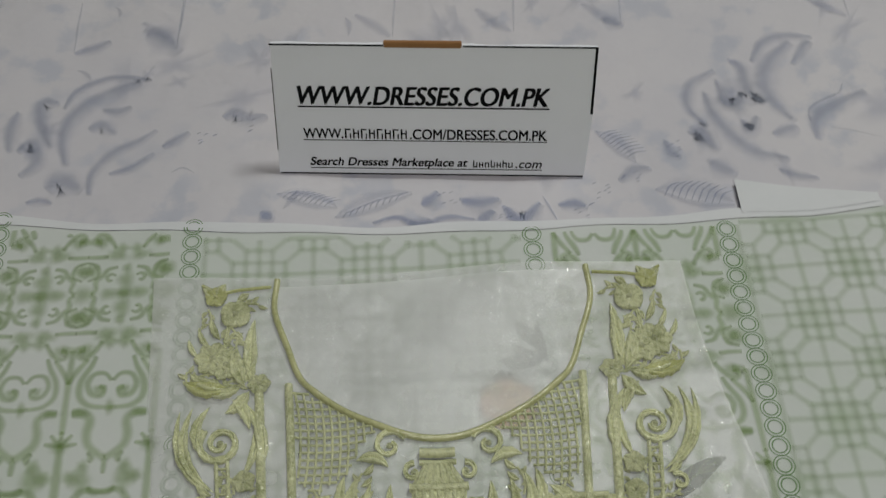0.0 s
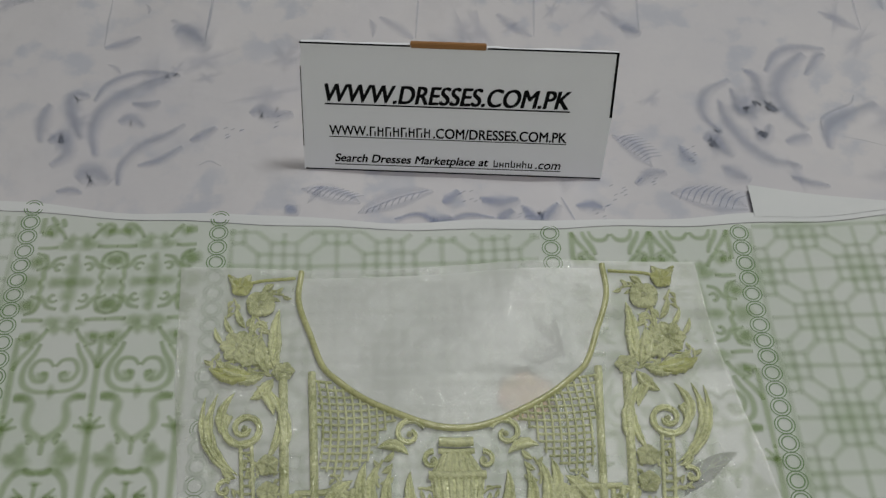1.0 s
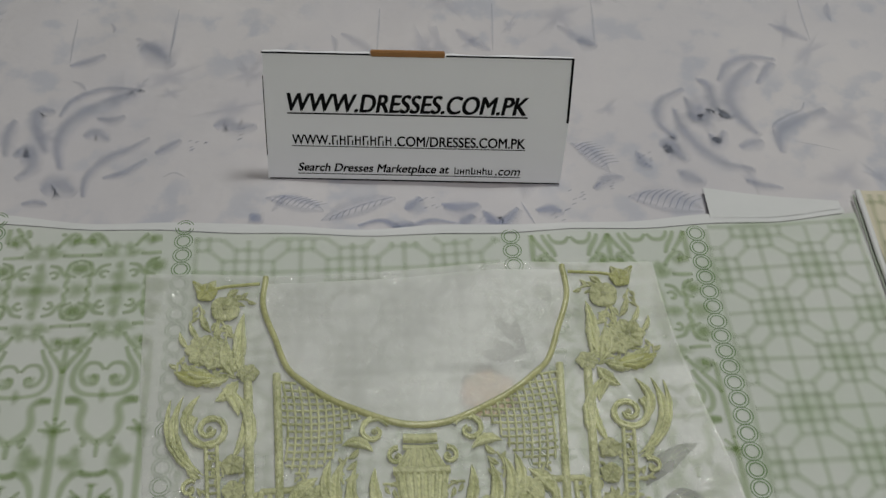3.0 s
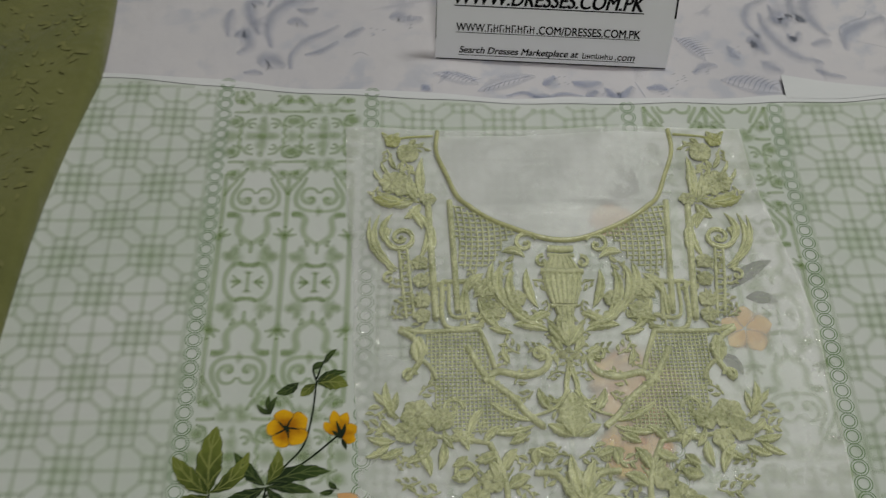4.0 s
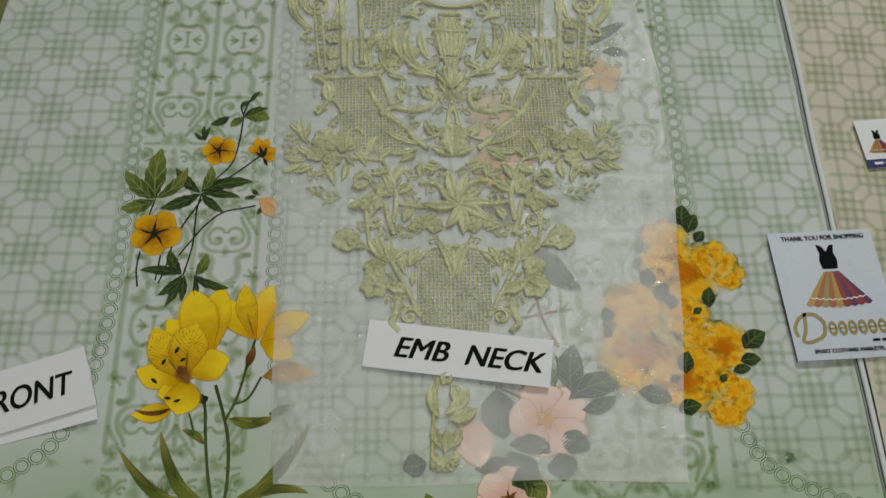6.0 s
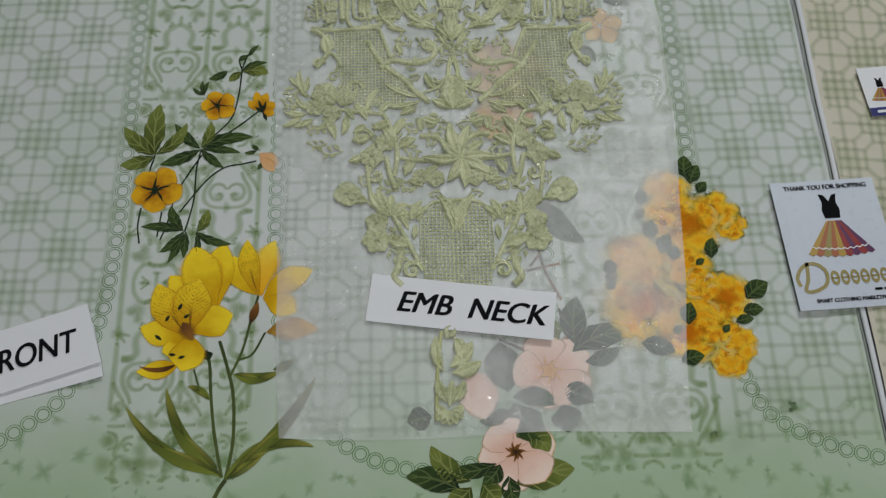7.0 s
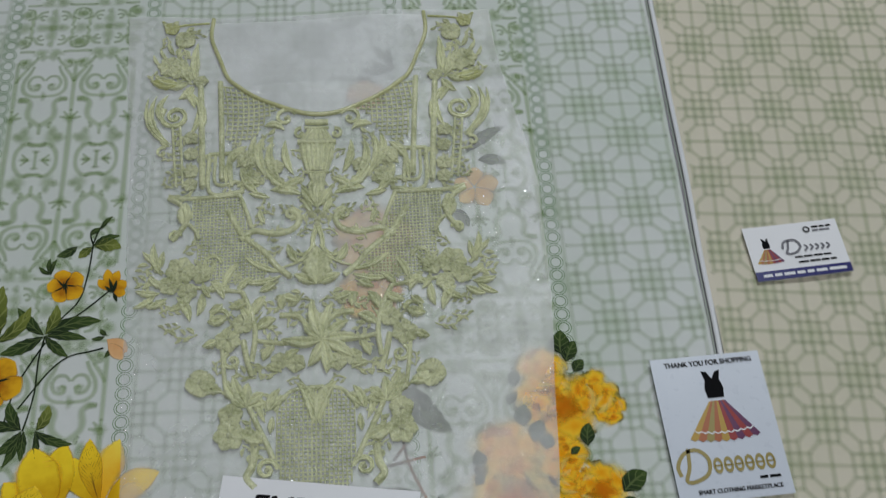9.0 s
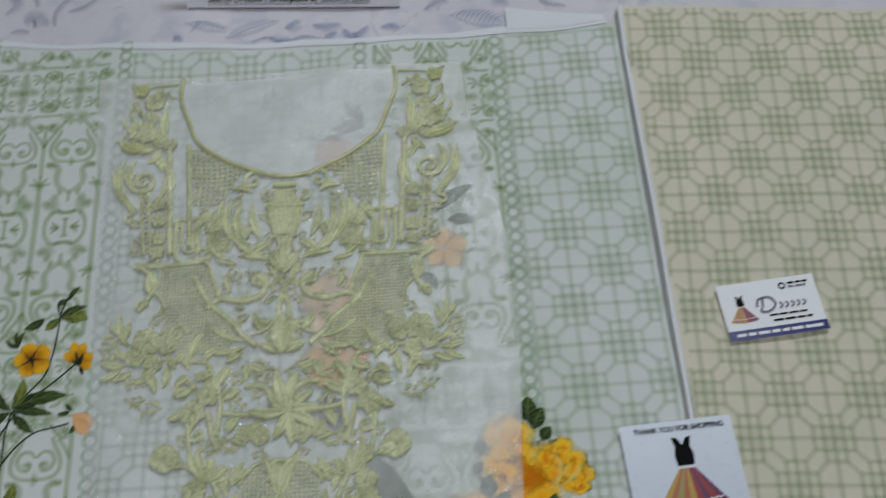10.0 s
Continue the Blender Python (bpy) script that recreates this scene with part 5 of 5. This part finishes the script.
def st_body(name, rows, z, ribs=0, rib_w=0.0026):
    """A padded piece on the axis from rows of (y, half width), with raised ribs along it."""
    half = lambda y: between(y, rows)
    s = Stitches(z, panel_height)
    ys = [rows[0][0] + (rows[-1][0] - rows[0][0]) * i / 16 for i in range(17)]
    last = None
    for i, y in enumerate(ys):
        row = [s.point(VASE_X + half(y) * d, y, i / 16, 0.5 + 0.5 * d, 0.0022 * (1 - d * d) ** 0.5) for d in (-1, -0.9, -0.6, -0.3, 0, 0.3, 0.6, 0.9, 1)]
        if last:
            s.f += [(last[k], row[k], row[k + 1], last[k + 1]) for k in range(8)]
        last = row
    s.done(name, THREAD, panel)
    for i in range(ribs):
        d = (2 * i + 1) / ribs - 1
        s = Stitches(z + 0.0020 * (1 - d * d) ** 0.5, panel_height)
        s.strip([(VASE_X + 0.97 * half(y) * d, y) for y in ys], rib_w)
        for y in ys[1::2]:
            s.bead(VASE_X + 0.97 * half(y) * d, y, 0.0009)
        s.done(name + "_rib", THREAD, panel)


def st_band(y, w, thick):
    s = Stitches(0.0026, panel_height)
    s.strip([(VASE_X - w, y), (VASE_X, y - 0.0006), (VASE_X + w, y)], thick)
    s.done("embroidered_vase_band", THREAD, panel)


VASE_X = 0.0025
st_body("embroidered_vase_lid", ((0.217, 0.0095), (0.204, 0.0170)), 0.0010, 6)
st_body("embroidered_vase_bowl", ((0.2005, 0.0172), (0.185, 0.0150), (0.170, 0.0105)), 0.0010, 7, 0.0032)
st_body("embroidered_vase_foot", ((0.167, 0.0085), (0.160, 0.0070), (0.153, 0.0110)), 0.0010, 4)
for y, w, thick in ((0.2250, 0.0110, 0.0058), (0.2185, 0.0115, 0.0034), (0.2025, 0.0182, 0.0052), (0.1685, 0.0112, 0.0032)):
    st_band(y, w, thick)
for tip, w in (((-0.0125, 0.151), 0.009), ((-0.004, 0.158), 0.009), ((0.0065, 0.158), 0.009), ((0.0160, 0.151), 0.009), ((0.0025, 0.160), 0.010)):
    s = Stitches(0.0016, panel_height)
    s.leaf((VASE_X, 0.129), tip, w, 0.0, 0, 0.62)
    s.done("embroidered_lotus_petal", THREAD, panel)
s = Stitches(0.0010, panel_height)
for x, y, r in ((-0.003, 0.1225, 0.0040), (0.008, 0.1215, 0.0040), (0.0025, 0.1165, 0.0036), (0.0025, 0.1265, 0.0030), (0.0025, 0.1105, 0.0040)):
    s.bead(x, y, r)
s.done("embroidered_bead", THREAD, panel)
for side in (-1, 1):
    for pts, w in (([(0.0025 + side * 0.001, 0.108), (0.0025 + side * 0.004, 0.097), (0.0025 + side * 0.0055, 0.086), (0.0025 + side * 0.014, 0.079), (0.0025 + side * 0.023, 0.084)], 0.0050), ([(0.0025 + side * 0.003, 0.090), (0.0025 + side * 0.010, 0.078), (0.0025 + side * 0.020, 0.071), (0.0025 + side * 0.031, 0.067)], 0.0038)):
        s = Stitches(0.0010, panel_height)
        s.strip(curve(pts), lambda u: w * (1.05 - 0.6 * u))
        s.done("embroidered_stem", THREAD, panel)
s = Stitches(0.0012, panel_height)
s.leaf((0.0020, 0.088), (0.0012, 0.049), 0.026, 0.0, 6, 0.55)
s.done("embroidered_leaf", THREAD, panel)

# middle tier
st_net([(-0.114, 0.147), (-0.069, 0.144), (-0.057, 0.103), (-0.039, 0.075), (-0.044, 0.055), (-0.089, 0.054), (-0.105, 0.076), (-0.110, 0.105)], 3.3, 1.3)
st_line([(-0.134, 0.147), (-0.122, 0.138), (-0.116, 0.122), (-0.122, 0.109), (-0.129, 0.100)], 5)
st_line([(-0.114, 0.117), (-0.108, 0.110), (-0.104, 0.100)], 4)
st_line([(-0.134, 0.149), (-0.113, 0.145), (-0.069, 0.146)], 4)
st_leaf((-0.119, 0.115), (-0.118, 0.141), 14, 0.0)
st_spiral((-0.126, 0.104), 6, 1.2, 3.5)
st_line([(-0.067, 0.098), (-0.055, 0.107), (-0.035, 0.103), (-0.019, 0.108), (-0.014, 0.120), (-0.023, 0.129)], 6)
st_spiral((-0.021, 0.123), 7, 1.1, 4)
st_line([(-0.079, 0.130), (-0.065, 0.103), (-0.045, 0.084), (-0.034, 0.069), (-0.022, 0.058)], 6, beads=6)
st_line([(-0.069, 0.147), (-0.061, 0.124), (-0.057, 0.109)], 4.5)
for a, b, w, bend in (((-0.029, 0.063), (-0.064, 0.082), 6, 0.1), ((-0.029, 0.059), (-0.065, 0.055), 6, 0.1), ((-0.014, 0.071), (-0.024, 0.092), 8, 0.1), ((0.001, 0.050), (-0.019, 0.060), 9, 0.0), ((-0.045, 0.114), (-0.050, 0.131), 6, 0.1), ((-0.001, 0.124), (-0.009, 0.143), 7, 0.1)):
    st_leaf(a, b, w, bend)
# flower sprays at the sides
st_flower((-0.119, 0.069), 14, 6, 0.2)
st_flower((-0.101, 0.065), 10, 5, 0.6)
st_flower((-0.128, 0.055), 10, 5, 0.1)
st_flower((-0.112, 0.048), 9, 5, 0.9)
st_spiral((-0.092, 0.075), 9, 1.2, 3.6)
for a, b, w, bend in (((-0.135, 0.065), (-0.144, 0.099), 8, 0.1), ((-0.137, 0.077), (-0.154, 0.091), 6, 0.1), ((-0.138, 0.071), (-0.135, 0.090), 6, 0), ((-0.129, 0.053), (-0.147, 0.064), 7, 0.1), ((-0.130, 0.043), (-0.148, 0.034), 7, 0.1), ((-0.136, 0.048), (-0.158, 0.051), 7, 0.1), ((-0.140, 0.046), (-0.159, 0.034), 6, 0.1), ((-0.122, 0.044), (-0.109, 0.019), 9, 0.1), ((-0.108, 0.047), (-0.127, 0.030), 8, 0.1), ((-0.100, 0.047), (-0.103, 0.024), 8, 0.1),
                      ((-0.093, 0.058), (-0.080, 0.039), 8, 0.1), ((-0.096, 0.046), (-0.077, 0.053), 7, 0.1), ((-0.080, 0.050), (-0.067, 0.075), 7, 0.1), ((-0.069, 0.044), (-0.053, 0.059), 7, 0.1), ((-0.106, 0.056), (-0.088, 0.069), 7, 0.1), ((-0.091, 0.041), (-0.099, 0.058), 6, 0.1), ((-0.081, 0.035), (-0.093, 0.027), 8, 0.1)):
    st_leaf(a, b, w, bend)
st_line([(-0.129, 0.060), (-0.109, 0.053), (-0.084, 0.049), (-0.064, 0.045)], 3.5)
# lower tier
st_line([(-0.064, 0.045), (-0.055, 0.022), (-0.052, 0.001), (-0.055, -0.022)], 5)
st_line([(-0.062, -0.002), (-0.059, -0.018), (-0.054, -0.035)], 5.5, beads=5.5)
st_line([(-0.080, -0.008), (-0.078, -0.030), (-0.075, -0.052)], 4, beads=5)
st_line([(-0.053, -0.002), (-0.029, -0.006), (0.000, -0.005)], 4)
st_line([(-0.031, 0.021), (-0.015, 0.019), (-0.005, 0.006), (0.003, -0.004)], 5, beads=5)
for a, b, w, bend in (((-0.051, 0.008), (-0.034, 0.018), 10, 0.1), ((-0.054, 0.021), (-0.043, 0.040), 9, 0.1), ((-0.058, 0.038), (-0.076, 0.031), 9, 0.1), ((-0.077, 0.022), (-0.094, 0.018), 10, 0.1), ((-0.083, 0.001), (-0.097, -0.006), 8, 0.1), ((-0.029, 0.026), (-0.027, 0.041), 8, 0.1), ((-0.029, 0.038), (-0.014, 0.032), 7, 0.1), ((-0.049, 0.044), (-0.034, 0.052), 7, 0.0), ((-0.066, 0.031), (-0.058, 0.012), 8, 0.1), ((-0.043, -0.026), (-0.029, -0.032), 8, 0.1), ((-0.045, -0.021), (-0.037, -0.008), 8, 0.1), ((-0.029, -0.025), (-0.014, -0.012), 8, 0.1)):
    st_leaf(a, b, w, bend)
st_flower((-0.063, 0.014), 10, 5, 0.4)
st_flower((-0.075, -0.001), 12, 6, 0.7)
st_flower((-0.031, -0.022), 8, 5, 0.2)
st_flower((-0.017, -0.025), 9, 5, 0.8)
st_spiral((-0.084, 0.021), 9, 1.2, 4.2)
st_spiral((-0.071, -0.020), 8, 1.2, 4.0, 2.0)
for b in ((-0.077, -0.041), (-0.070, -0.034), (-0.057, -0.040), (-0.044, -0.050), (-0.042, -0.059), (-0.071, -0.053)):
    st_leaf((-0.058, -0.063), b, 9, 0.05, fat=0.6, name="embroidered_petal")
st_flower((-0.097, -0.040), 13, 4, 0.2)
st_leaf((-0.078, -0.048), (-0.100, -0.040), 11, 0.0)
st_flower((-0.071, -0.070), 11, 5, 0.3)
st_flower((-0.071, -0.088), 14, 6, 0.1)
for a, b, w, bend in (((-0.043, -0.095), (-0.063, -0.085), 13, 0.0), ((-0.042, -0.078), (-0.046, -0.051), 6, 0.1), ((-0.040, -0.068), (-0.030, -0.047), 8, 0.1), ((-0.039, -0.067), (-0.023, -0.054), 8, 0.1), ((-0.038, -0.088), (-0.036, -0.072), 6, 0.0)):
    st_leaf(a, b, w, bend)
st_line([(-0.056, -0.063), (-0.047, -0.083), (-0.038, -0.102), (-0.035, -0.111)], 5)
st_line([(-0.050, -0.101), (-0.052, -0.115), (-0.056, -0.125), (-0.049, -0.134)], 7)
st_spiral((-0.040, -0.119), 9, 1.3, 4.5)
st_net([(-0.035, -0.068), (-0.021, -0.051), (0.006, -0.049), (0.005, -0.143), (-0.028, -0.141), (-0.035, -0.107)], 3.6, 1.4)
st_leaf((0.003, -0.081), (0.018, -0.042), 12, 0.15)
st_leaf((-0.000, -0.072), (0.010, -0.050), 7, 0.1)
st_line([(-0.035, -0.068), (-0.021, -0.050), (0.006, -0.047)], 3.5)
# small sprigs that fill the ground between the large motifs
def st_sprig(c, angle, size, seed):
    rnd = random.Random(seed)
    for q, sgn in ((lambda p: p, 1), (across, -1)):
        s = Stitches(0.0002, panel_height)
        rnd.seed(seed)
        o = q(c)
        dx, dy = sgn * math.cos(angle), math.sin(angle)
        tip = (o[0] + dx * size, o[1] + dy * size)
        s.strip(bow(o, tip, 0.15 * sgn, 8), 0.0018)
        for k in range(5):
            t = 0.15 + 0.2 * k
            bx, by = o[0] + dx * size * t, o[1] + dy * size * t
            side = (1 if k % 2 else -1) * sgn
            a = math.atan2(dy, dx) + side * rnd.uniform(0.6, 1.0)
            L = size * rnd.uniform(0.38, 0.55)
            s.leaf((bx, by), (bx + L * math.cos(a), by + L * math.sin(a)), L * 0.42, 0.15 * side)
        s.done("embroidered_sprig", THREAD, panel)


def scatter(poly, count, seed, gap):
    rnd = random.Random(seed)
    xs, ys = [p[0] for p in poly], [p[1] for p in poly]
    kept = []
    for _ in range(2000):
        if len(kept) >= count:
            break
        x, y = rnd.uniform(min(xs), max(xs)), rnd.uniform(min(ys), max(ys))
        hit = False
        for (xa, ya), (xb, yb) in zip(poly, poly[1:] + poly[:1]):
            if (ya > y) != (yb > y) and x < (xb - xa) * (y - ya) / (yb - ya) + xa:
                hit = not hit
        if hit and all(math.hypot(x - a, y - b) > gap for a, b in kept):
            kept.append((x, y))
            st_sprig((x, y), rnd.uniform(0, 6.28), rnd.uniform(0.011, 0.019), seed * 100 + len(kept))


scatter([(-0.086, 0.202), (-0.047, 0.215), (0.002, 0.198), (0.001, 0.145), (-0.082, 0.149)], 14, 1, 0.011)
scatter([(-0.131, 0.100), (-0.106, 0.093), (-0.079, 0.054), (0.006, 0.050), (0.005, -0.002), (-0.087, -0.008), (-0.152, 0.036), (-0.154, 0.095)], 28, 2, 0.012)
scatter([(-0.084, -0.019), (-0.038, -0.021), (0.000, -0.029), (-0.028, -0.048), (-0.037, -0.102), (-0.079, -0.095)], 12, 3, 0.012)
scatter([(-0.138, 0.226), (-0.110, 0.224), (-0.107, 0.151), (-0.132, 0.152)], 10, 4, 0.008)
scatter([(-0.159, 0.345), (-0.120, 0.344), (-0.116, 0.272), (-0.155, 0.274)], 9, 5, 0.009)
scatter([(-0.066, 0.139), (-0.004, 0.143), (-0.004, 0.065), (-0.045, 0.090)], 10, 6, 0.012)

# the star flower on the axis
for b, w in (((-0.030, -0.003), 11), ((-0.007, -0.029), 12), ((0.009, -0.036), 13), ((0.033, -0.023), 12), ((0.039, -0.006), 11), ((0.029, 0.012), 11), ((0.015, 0.030), 13), ((-0.003, 0.035), 13), ((-0.011, 0.014), 11)):
    s = Stitches(0.002, panel_height)
    s.leaf((0.006, -0.006), b, 0.85 * w * MM, 0.06)
    s.done("embroidered_petal", THREAD, panel)
# tail below the label
for a, b, w, bend in (((-0.016, -0.213), (-0.021, -0.180), 10, 0.1), ((-0.011, -0.209), (0.009, -0.186), 13, -0.1), ((-0.009, -0.214), (0.016, -0.204), 13, -0.1), ((-0.006, -0.183), (0.000, -0.204), 12, 0.1), ((-0.013, -0.183), (-0.006, -0.172), 12, 0), ((-0.013, -0.239), (-0.021, -0.218), 10, 0.1), ((-0.010, -0.239), (0.001, -0.220), 10, -0.1), ((-0.012, -0.243), (-0.009, -0.220), 9, 0), ((-0.013, -0.251), (-0.023, -0.241), 9, 0.1), ((-0.011, -0.251), (-0.001, -0.241), 9, -0.1)):
    s = Stitches(0.001, panel_height)
    s.leaf(a, b, w * MM, bend)
    s.done("embroidered_leaf", THREAD, panel)
s = Stitches(0.001, panel_height)
s.strip(curve([(-0.017, -0.177), (-0.021, -0.213), (-0.023, -0.255)]), 0.0035)
s.done("embroidered_stem", THREAD_DEEP, panel)
for k in range(5):
    s = Stitches(0.0012, panel_height)
    s.leaf((-0.012, -0.246), [(-0.023, -0.255), (-0.018, -0.258), (-0.012, -0.259), (-0.006, -0.258), (-0.001, -0.253)][k], 0.008, 0.0, 0, 0.6)
    s.done("embroidered_petal", THREAD, panel)

# ---- flowers of the bed sheet: soft acanthus strokes, feathered leaves, small sprigs ----
for strokes, mat in (([
    ([(-0.271, 0.531), (-0.264, 0.549), (-0.245, 0.562), (-0.225, 0.564), (-0.207, 0.561)], 5.0),
    ([(-0.264, 0.477), (-0.269, 0.502), (-0.265, 0.522), (-0.254, 0.536), (-0.235, 0.550), (-0.216, 0.560)], 9.0),
    ([(-0.277, 0.494), (-0.287, 0.518), (-0.289, 0.538), (-0.276, 0.538)], 9.0),
    ([(-0.306, 0.530), (-0.309, 0.513), (-0.307, 0.490)], 8.0),
    ([(-0.301, 0.490), (-0.290, 0.498), (-0.285, 0.480), (-0.296, 0.467)], 8.0),
    ([(-0.243, 0.448), (-0.243, 0.467), (-0.230, 0.486), (-0.212, 0.496), (-0.198, 0.507)], 6.0),
    ([(-0.230, 0.466), (-0.214, 0.471), (-0.198, 0.484)], 5.0),
    ([(-0.242, 0.530), (-0.230, 0.528), (-0.220, 0.533)], 6.0),
    ([(-0.250, 0.510), (-0.240, 0.515), (-0.230, 0.506)], 8.0),
], BLUE_DYE_SHADE), ([
    ([(-0.192, 0.489), (-0.184, 0.495), (-0.173, 0.503)], 6.0),
    ([(-0.148, 0.516), (-0.139, 0.521), (-0.130, 0.515), (-0.115, 0.517)], 10.0),
    ([(-0.183, 0.464), (-0.175, 0.468), (-0.166, 0.463)], 2.0),
    ([(-0.275, 0.455), (-0.266, 0.463), (-0.250, 0.454)], 13.0),
    ([(-0.272, 0.593), (-0.257, 0.599), (-0.244, 0.605)], 7.0),
    # painted fold shade beside a quilted seam
    ([(-0.217, 0.613), (-0.202, 0.606), (-0.189, 0.592)], 17.0),
    ([(-0.187, 0.645), (-0.188, 0.618), (-0.189, 0.595)], 2.0),
    ([(-0.272, 0.650), (-0.272, 0.623), (-0.272, 0.595)], 2.0),
    ([(-0.288, 0.443), (-0.278, 0.445), (-0.269, 0.442)], 5.0),
], BLUE_DYE_SHADE), ([
    ([(0.222, 0.489), (0.211, 0.509), (0.216, 0.531), (0.238, 0.546)], 7.0),
    ([(0.226, 0.524), (0.229, 0.501), (0.241, 0.476), (0.256, 0.461), (0.278, 0.455)], 9.0),
    ([(0.238, 0.536), (0.241, 0.513), (0.248, 0.510), (0.256, 0.522)], 7.0),
    ([(0.252, 0.557), (0.260, 0.548), (0.262, 0.522), (0.271, 0.510)], 8.0),
    ([(0.270, 0.554), (0.283, 0.574), (0.302, 0.581), (0.324, 0.578)], 7.0),
    ([(0.305, 0.574), (0.286, 0.557), (0.275, 0.534), (0.279, 0.511), (0.290, 0.492)], 11.0),
    ([(0.302, 0.549), (0.316, 0.569), (0.323, 0.572)], 6.0),
    ([(0.304, 0.488), (0.306, 0.502), (0.320, 0.512), (0.333, 0.518), (0.338, 0.527)], 3.0),
    ([(0.305, 0.473), (0.308, 0.494), (0.325, 0.506), (0.353, 0.520)], 9.0),
], BLUE_DYE_SHADE), ([
    ([(0.207, 0.481), (0.215, 0.485), (0.220, 0.474), (0.225, 0.465)], 11.0),
    ([(0.216, 0.454), (0.224, 0.448), (0.234, 0.441)], 11.0),
    ([(0.271, 0.478), (0.284, 0.483), (0.292, 0.486)], 8.0),
    ([(0.250, 0.494), (0.254, 0.482), (0.263, 0.497)], 7.0),
    ([(0.268, 0.444), (0.279, 0.439), (0.296, 0.435)], 6.0),
    ([(0.319, 0.484), (0.335, 0.479), (0.354, 0.471)], 1.0),
    ([(0.156, 0.605), (0.163, 0.603), (0.172, 0.599)], 10.0),
    ([(0.147, 0.437), (0.160, 0.448), (0.172, 0.449)], 7.0),
    ([(0.187, 0.476), (0.190, 0.464), (0.196, 0.458)], 7.0),
], BLUE_DYE_SHADE), ([
    ([(0.001, 0.424), (0.007, 0.428), (0.013, 0.436)], 8.0),
    ([(-0.035, 0.410), (-0.017, 0.414), (0.000, 0.406), (0.019, 0.413), (0.039, 0.410)], 5.0),
    ([(-0.009, 0.404), (-0.001, 0.408), (0.007, 0.411)], 9.0),
    ([(0.041, 0.406), (0.046, 0.411), (0.053, 0.417)], 8.0),
    ([(0.060, 0.420), (0.072, 0.406), (0.087, 0.421)], 9.0),
    ([(0.090, 0.426), (0.094, 0.415), (0.098, 0.404)], 2.0),
    ([(-0.115, 0.423), (-0.112, 0.420), (-0.107, 0.417)], 9.0),
    ([(0.029, 0.428), (0.042, 0.425), (0.058, 0.427)], 9.0),
    ([(0.100, 0.417), (0.111, 0.418), (0.120, 0.415)], 8.0),
], BLUE_SPRIG)):
    for pts, w in strokes:
        sheet_line(pts, 1.5 * w * MM, mat)
        if w > 4:
            sheet_line([(x + 0.2 * w * MM, y - 0.25 * w * MM) for x, y in pts], 2.6 * w * MM, FAINT_BLUE)
for a, b, w in (((0.173, 0.428), (0.229, 0.414), 27), ((0.136, 0.487), (0.163, 0.455), 16), ((-0.104, 0.438), (-0.060, 0.426), 13), ((-0.062, 0.416), (-0.005, 0.436), 15)):
    sheet_leaf(a, b, w * MM, 0.12, FAINT_BLUE)
    side_x, side_y = (a[1] - b[1]), (b[0] - a[0])
    d = math.hypot(side_x, side_y)
    for k in range(9):
        q = 0.1 + 0.085 * k
        x, y = a[0] + (b[0] - a[0]) * q, a[1] + (b[1] - a[1]) * q
        reach = w * MM * 0.85 * math.sin(math.pi * (q * 0.8 + 0.15)) / d
        sheet_line([(x, y - 0.2 * w * MM), (x + 0.35 * side_x * reach + 0.004, y + 0.25 * side_y * reach), (x + 0.6 * side_x * reach + 0.011, y + 0.5 * side_y * reach)], 0.0022, BLUE_SPRIG)
    sheet_line([a, ((a[0] + b[0]) / 2, (a[1] + b[1]) / 2 - 0.30 * w * MM), (b[0], b[1] - 0.1 * w * MM)], 0.009, BLUE_DYE_SHADE)
# quilted seams behind the board, each with its fold shade painted as a blue-grey corner
for x in (-0.189, -0.015, 0.084, 0.172, 0.36):
    sheet_line([(x + 0.004, 0.655), (x + 0.002, 0.625), (x, 0.597)], 0.0034, FAINT_BLUE)
    sheet_line([(x - 0.030, 0.622), (x - 0.014, 0.608), (x - 0.002, 0.597)], 0.016, BLUE_DYE_SHADE)
# small dashes and smudges
rnd = random.Random(21)
for k in range(60):
    x, y = rnd.uniform(-0.55, 0.62), rnd.uniform(0.44, 0.74)
    s = Shape(-0.0035, sheet_height)
    s.blob(x, y, rnd.uniform(0.010, 0.030), 14, rnd.uniform(0.35, 0.9), 0.35, k, rnd.uniform(0, 3))
    s.done("printed_smudge", FAINT_BLUE, sheet)
for cx, cy in ((0.118, 0.410), (0.133, 0.428), (0.019, 0.431), (0.058, 0.408), (-0.130, 0.505), (0.190, 0.466), (0.155, 0.440), (-0.16, 0.497)):
    for k in range(7):
        x, y = cx + rnd.uniform(-0.007, 0.007), cy + rnd.uniform(-0.008, 0.008)
        sheet_line([(x, y), (x + 0.0015, y + 0.001), (x + 0.0034, y + 0.0018)], 0.0018, BLUE_SPRIG)
for k in range(12):
    x, y = rnd.uniform(-0.55, 0.62), rnd.uniform(0.44, 0.72)
    a, L = rnd.uniform(0, 6.28), rnd.uniform(0.010, 0.026)
    sheet_leaf((x, y), (x + L * math.cos(a), y + L * math.sin(a)), L * 0.4, rnd.uniform(-0.3, 0.3), BLUE_DYE_SHADE)
